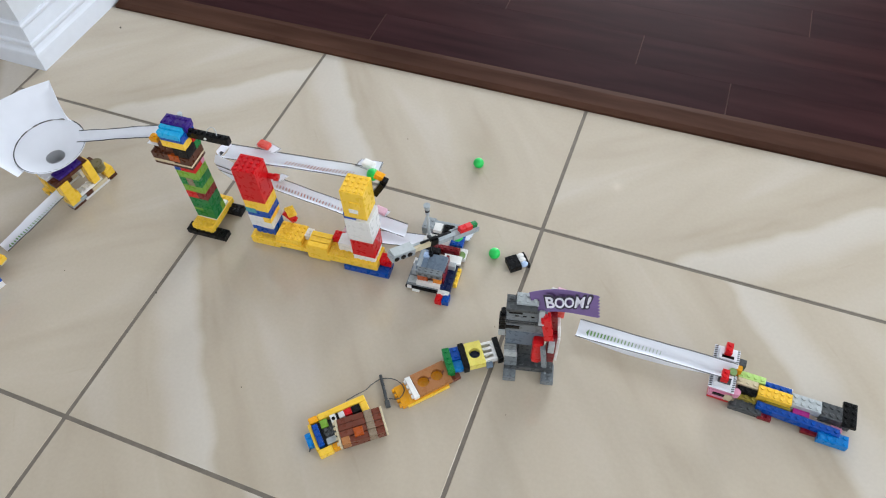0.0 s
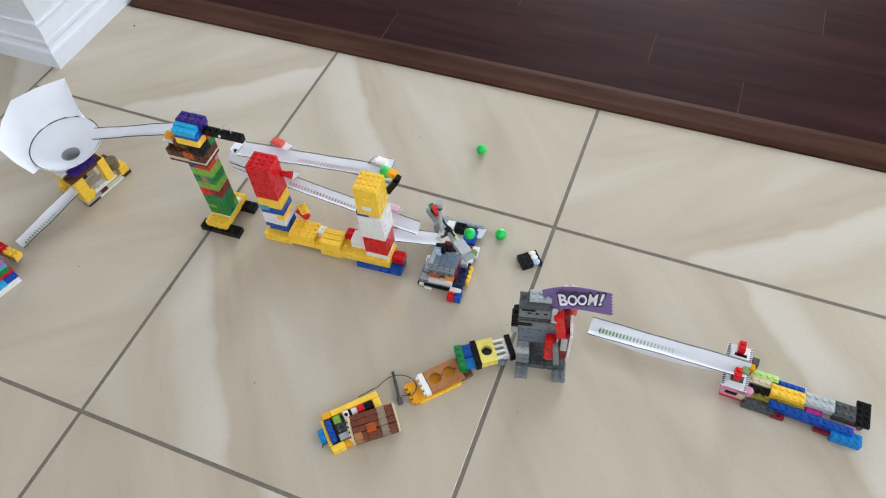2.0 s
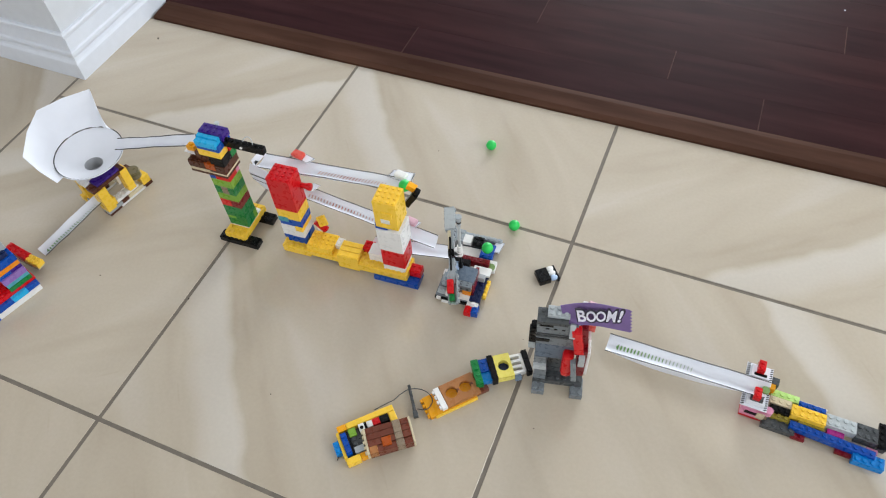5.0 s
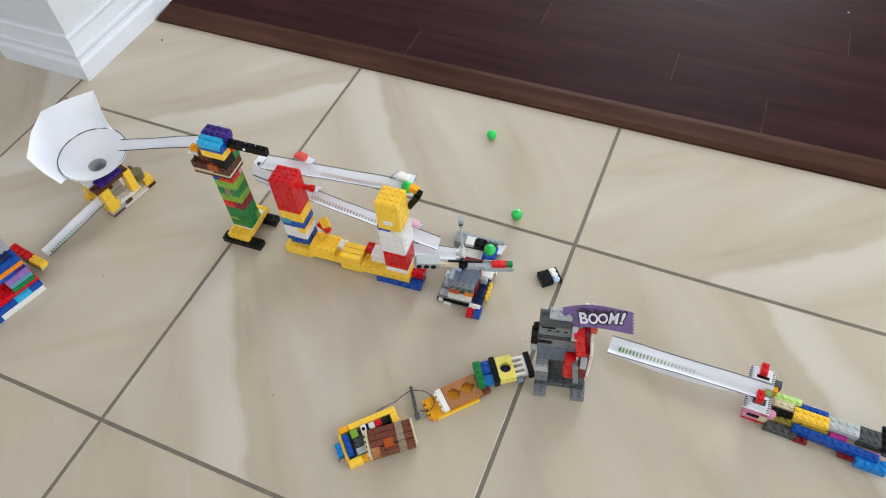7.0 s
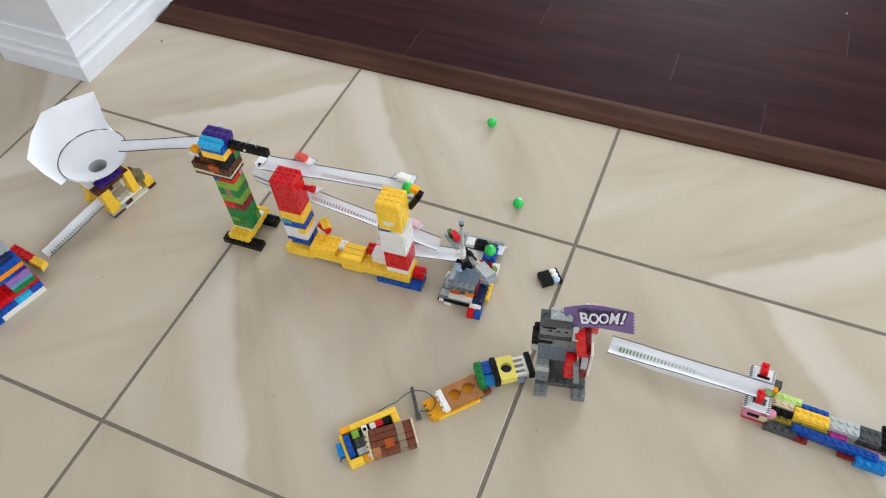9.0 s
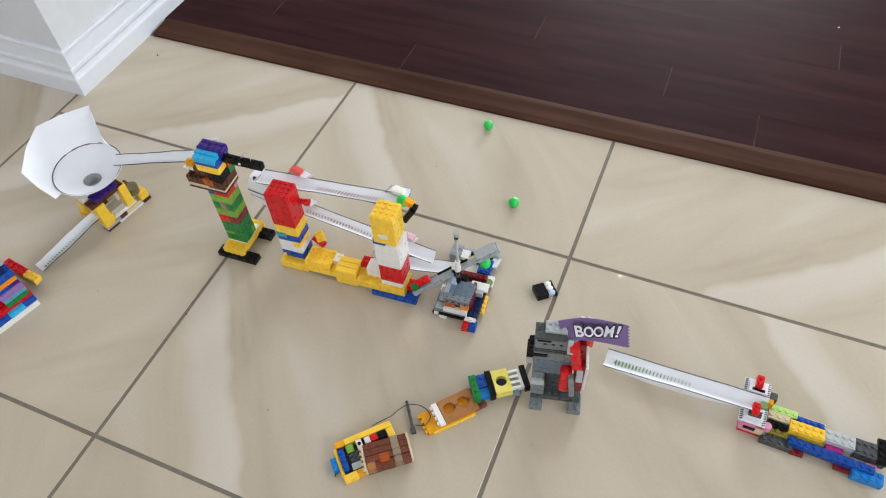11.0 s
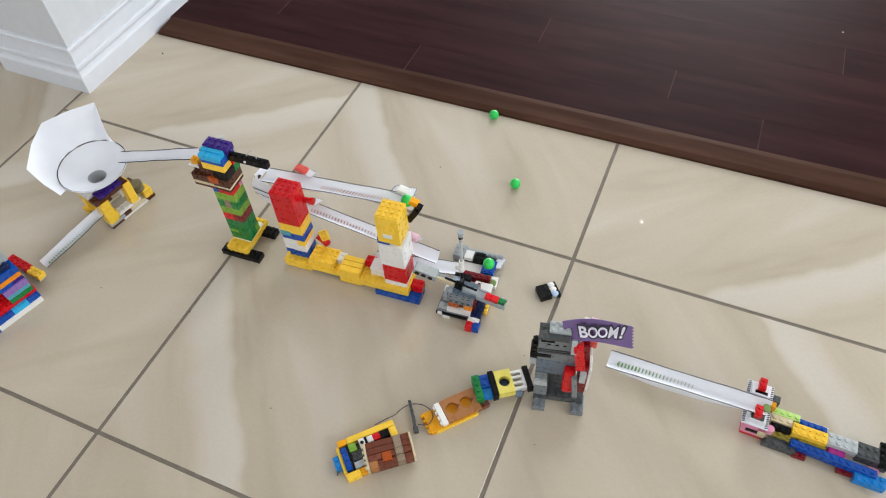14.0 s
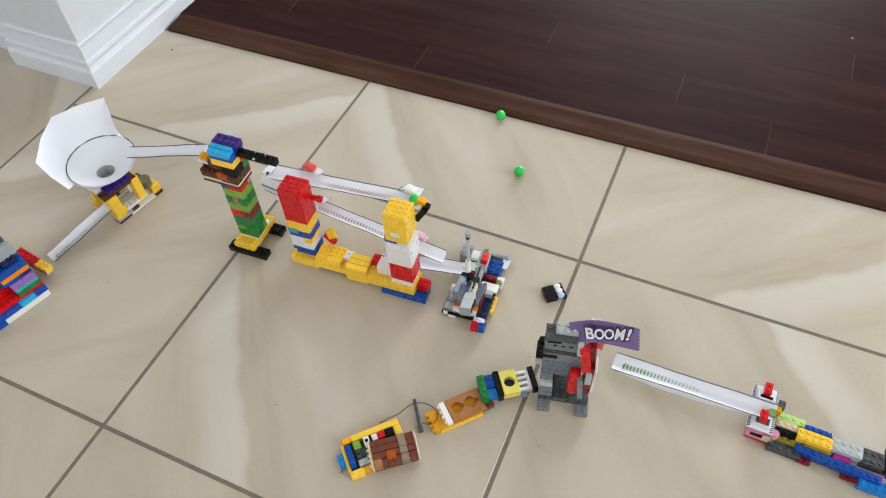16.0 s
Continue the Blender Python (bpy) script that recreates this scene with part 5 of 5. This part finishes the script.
WOOD_ROT = math.degrees(math.atan(EDGE_SLOPE))
wood_floor = new("wood_floor")
wood_floor.matrix_basis = pose(0, EDGE_Y, 0, 0, 0, WOOD_ROT)
tagged(wood_floor, "dark reddish-brown hardwood plank floor", "floor", kind="structure")
bm = bmesh.new()
prof = [(0.0, 0.0), (0.0, 0.004), (0.010, 0.0072), (0.04, 0.0085), (0.05, 0.0075), (0.05, 0.0)]
ends = [[bm.verts.new((x, y, z)) for y, z in prof] for x in (-0.889, 3.4)]
for j in range(len(prof)):
    k = (j + 1) % len(prof)
    bm.faces.new((ends[0][j], ends[1][j], ends[1][k], ends[0][k]))
bm.faces.new(ends[0][::-1])
bm.faces.new(ends[1])
bmesh.ops.recalc_face_normals(bm, faces=bm.faces[:])
part("edge_strip", bm, M_STRIP, wood_floor, "brown wooden edge strip")
PLANK = 0.078
rng = random.Random(5)
PLANK_MESH = {}


def plank(x0, x1, y0):
    length = round(x1 - x0, 2)
    if length not in PLANK_MESH:
        bm = bmesh.new()
        g = 0.00002
        b2 = 0.00012
        low = [(g, g), (length - g, g), (length - g, PLANK - g), (g, PLANK - g)]
        top = [(g + b2, g + b2), (length - g - b2, g + b2), (length - g - b2, PLANK - g - b2), (g + b2, PLANK - g - b2)]
        v0 = [bm.verts.new((x, y, -0.002)) for x, y in low]
        v1 = [bm.verts.new((x, y, 0.0045)) for x, y in low]
        v2 = [bm.verts.new((x, y, 0.0055)) for x, y in top]
        for a, c in ((v0, v1), (v1, v2)):
            for j in range(4):
                bm.faces.new((a[j], a[(j + 1) % 4], c[(j + 1) % 4], c[j]))
        # the far end of a board is worn pale
        worn = [bm.verts.new((length - g - b2 - 0.0016, y, 0.0055)) for y in (top[1][1], top[2][1])]
        bm.faces.new((v2[0], worn[0], worn[1], v2[3]))
        bm.faces.new((worn[0], v2[1], v2[2], worn[1])).material_index = 1
        me = bpy.data.meshes.new("plank")
        bm.normal_update()
        bm.to_mesh(me)
        bm.free()
        me.materials.append(M_WOOD)
        me.materials.append(M_WORN)
        PLANK_MESH[length] = me
    ob = new("plank", PLANK_MESH[length])
    ob.parent = wood_floor
    ob.matrix_basis = pose(x0, y0, 0)


STARTS = {0: 0.205, 1: 0.052, 2: -0.196}
for row in range(40):
    y = 0.05 + row * PLANK
    x = STARTS.get(row, rng.uniform(-0.6, 0.6))
    right = x
    while right < 3.37:
        length = round(min(rng.choice([0.6, 0.75, 0.9, 1.05]), 3.385 - right), 2)
        plank(right, right + length, y)
        right += length
    left = x
    while left > -0.92:
        length = round(min(rng.choice([0.6, 0.75, 0.9, 1.05]), left + 0.96), 2)
        plank(left - length, left, y)
        left -= length


# ---- motion of things ----
def motions():
    """Turning arm, which slowly sinks on its thread; two rolling balls; the ball that the arm pushes off."""
    turn = [(0, 52.6), (0.4, 68.2), (0.8, 83.5), (1.2, 101), (1.6, 118.1), (2, 137), (2.4, 159.5), (2.8, 184), (3.2, 200.5), (3.6, 221.3), (4, 242), (4.2, 251.5), (4.7, 276.5), (5.3, 306.5), (5.8, 331.5), (6.3, 357.1), (6.7, 373.7), (7.1, 390), (7.5, 409), (7.9, 433), (8.3, 460), (8.7, 482), (9.1, 507), (9.6, 528), (10.2, 549), (10.8, 570), (11.3, 588.1), (11.7, 609.1), (12.1, 630.2), (12.5, 650.6), (12.9, 669.8), (13.3, 688), (13.7, 705.5), (14.1, 726.5), (14.5, 747), (14.9, 770), (15.3, 791.5), (15.6, 806.5), (16, 820)]
    lean = pose(0, 0, 0, math.degrees(math.atan(0.0665)), -math.degrees(math.atan(0.0834)), 0)
    walk(arm, [(t, Matrix.Translation((-0.1187, -0.1178, 0.0815 - 0.0025 * t)) @ lean @ pose(0, 0, 0, 0, 0, a)) for t, a in turn])

    def roll(ball, rows):
        x0, y0 = rows[0][1], rows[0][2]
        out, spin, last = [], Matrix.Identity(4), (x0, y0)
        for t, x, y, *z in rows:
            d = Vector((x - last[0], y - last[1], 0))
            if d.length > 1e-6:
                spin = Matrix.Rotation(min(d.length / 0.0078, 1.4), 4, Vector((-d.y, d.x, 0)).normalized()) @ spin
            out.append((t, Matrix.Translation((x, y, z[0] if z else 0.0078)) @ spin))
            last = (x, y)
        walk(ball, out)

    roll(BALL_A, [(0, -0.1221, 0.0824), (1, -0.1327, 0.0901), (2, -0.1427, 0.1002), (3, -0.1519, 0.111), (4, -0.1612, 0.1222), (5.2, -0.17, 0.1355), (6.5, -0.1783, 0.1508), (7.5, -0.1843, 0.1648), (8.5, -0.1888, 0.1783), (9, -0.191, 0.1858), (10.2, -0.1955, 0.2025), (11.3, -0.1983, 0.2153), (11.5, -0.1992, 0.2202), (11.8, -0.2009, 0.2241), (12, -0.2011, 0.2282), (12.2, -0.2008, 0.23), (12.5, -0.2017, 0.2353), (13, -0.2029, 0.2362), (14, -0.205, 0.2365), (15, -0.2065, 0.2368), (16, -0.2075, 0.237)])
    roll(BALL_B, [(0, -0.0483, -0.0662), (1, -0.0561, -0.0535), (2, -0.0645, -0.0418), (3, -0.0716, -0.0303), (4, -0.0785, -0.0168), (5.2, -0.0845, -0.002), (6.5, -0.0894, 0.0125), (7.5, -0.0928, 0.0232), (8.5, -0.0955, 0.0345), (9.2, -0.0975, 0.0418), (10.4, -0.102, 0.057), (11.5, -0.1066, 0.0715), (12.5, -0.1125, 0.0828), (13.5, -0.1177, 0.0955), (14.5, -0.1245, 0.1078), (15.3, -0.13, 0.1172), (16, -0.1352, 0.1268)])
    roll(BALL_C, [(0, -0.0985, -0.072, 0.032), (8, -0.0985, -0.072, 0.032), (14.7, -0.0985, -0.072, 0.032), (15, -0.1015, -0.068, 0.031), (15.2, -0.1065, -0.0635, 0.031), (15.4, -0.1115, -0.0635, 0.031), (15.6, -0.1155, -0.0635, 0.028), (15.8, -0.1172, -0.066, 0.0245), (16, -0.1185, -0.0705, 0.0225)])


motions()
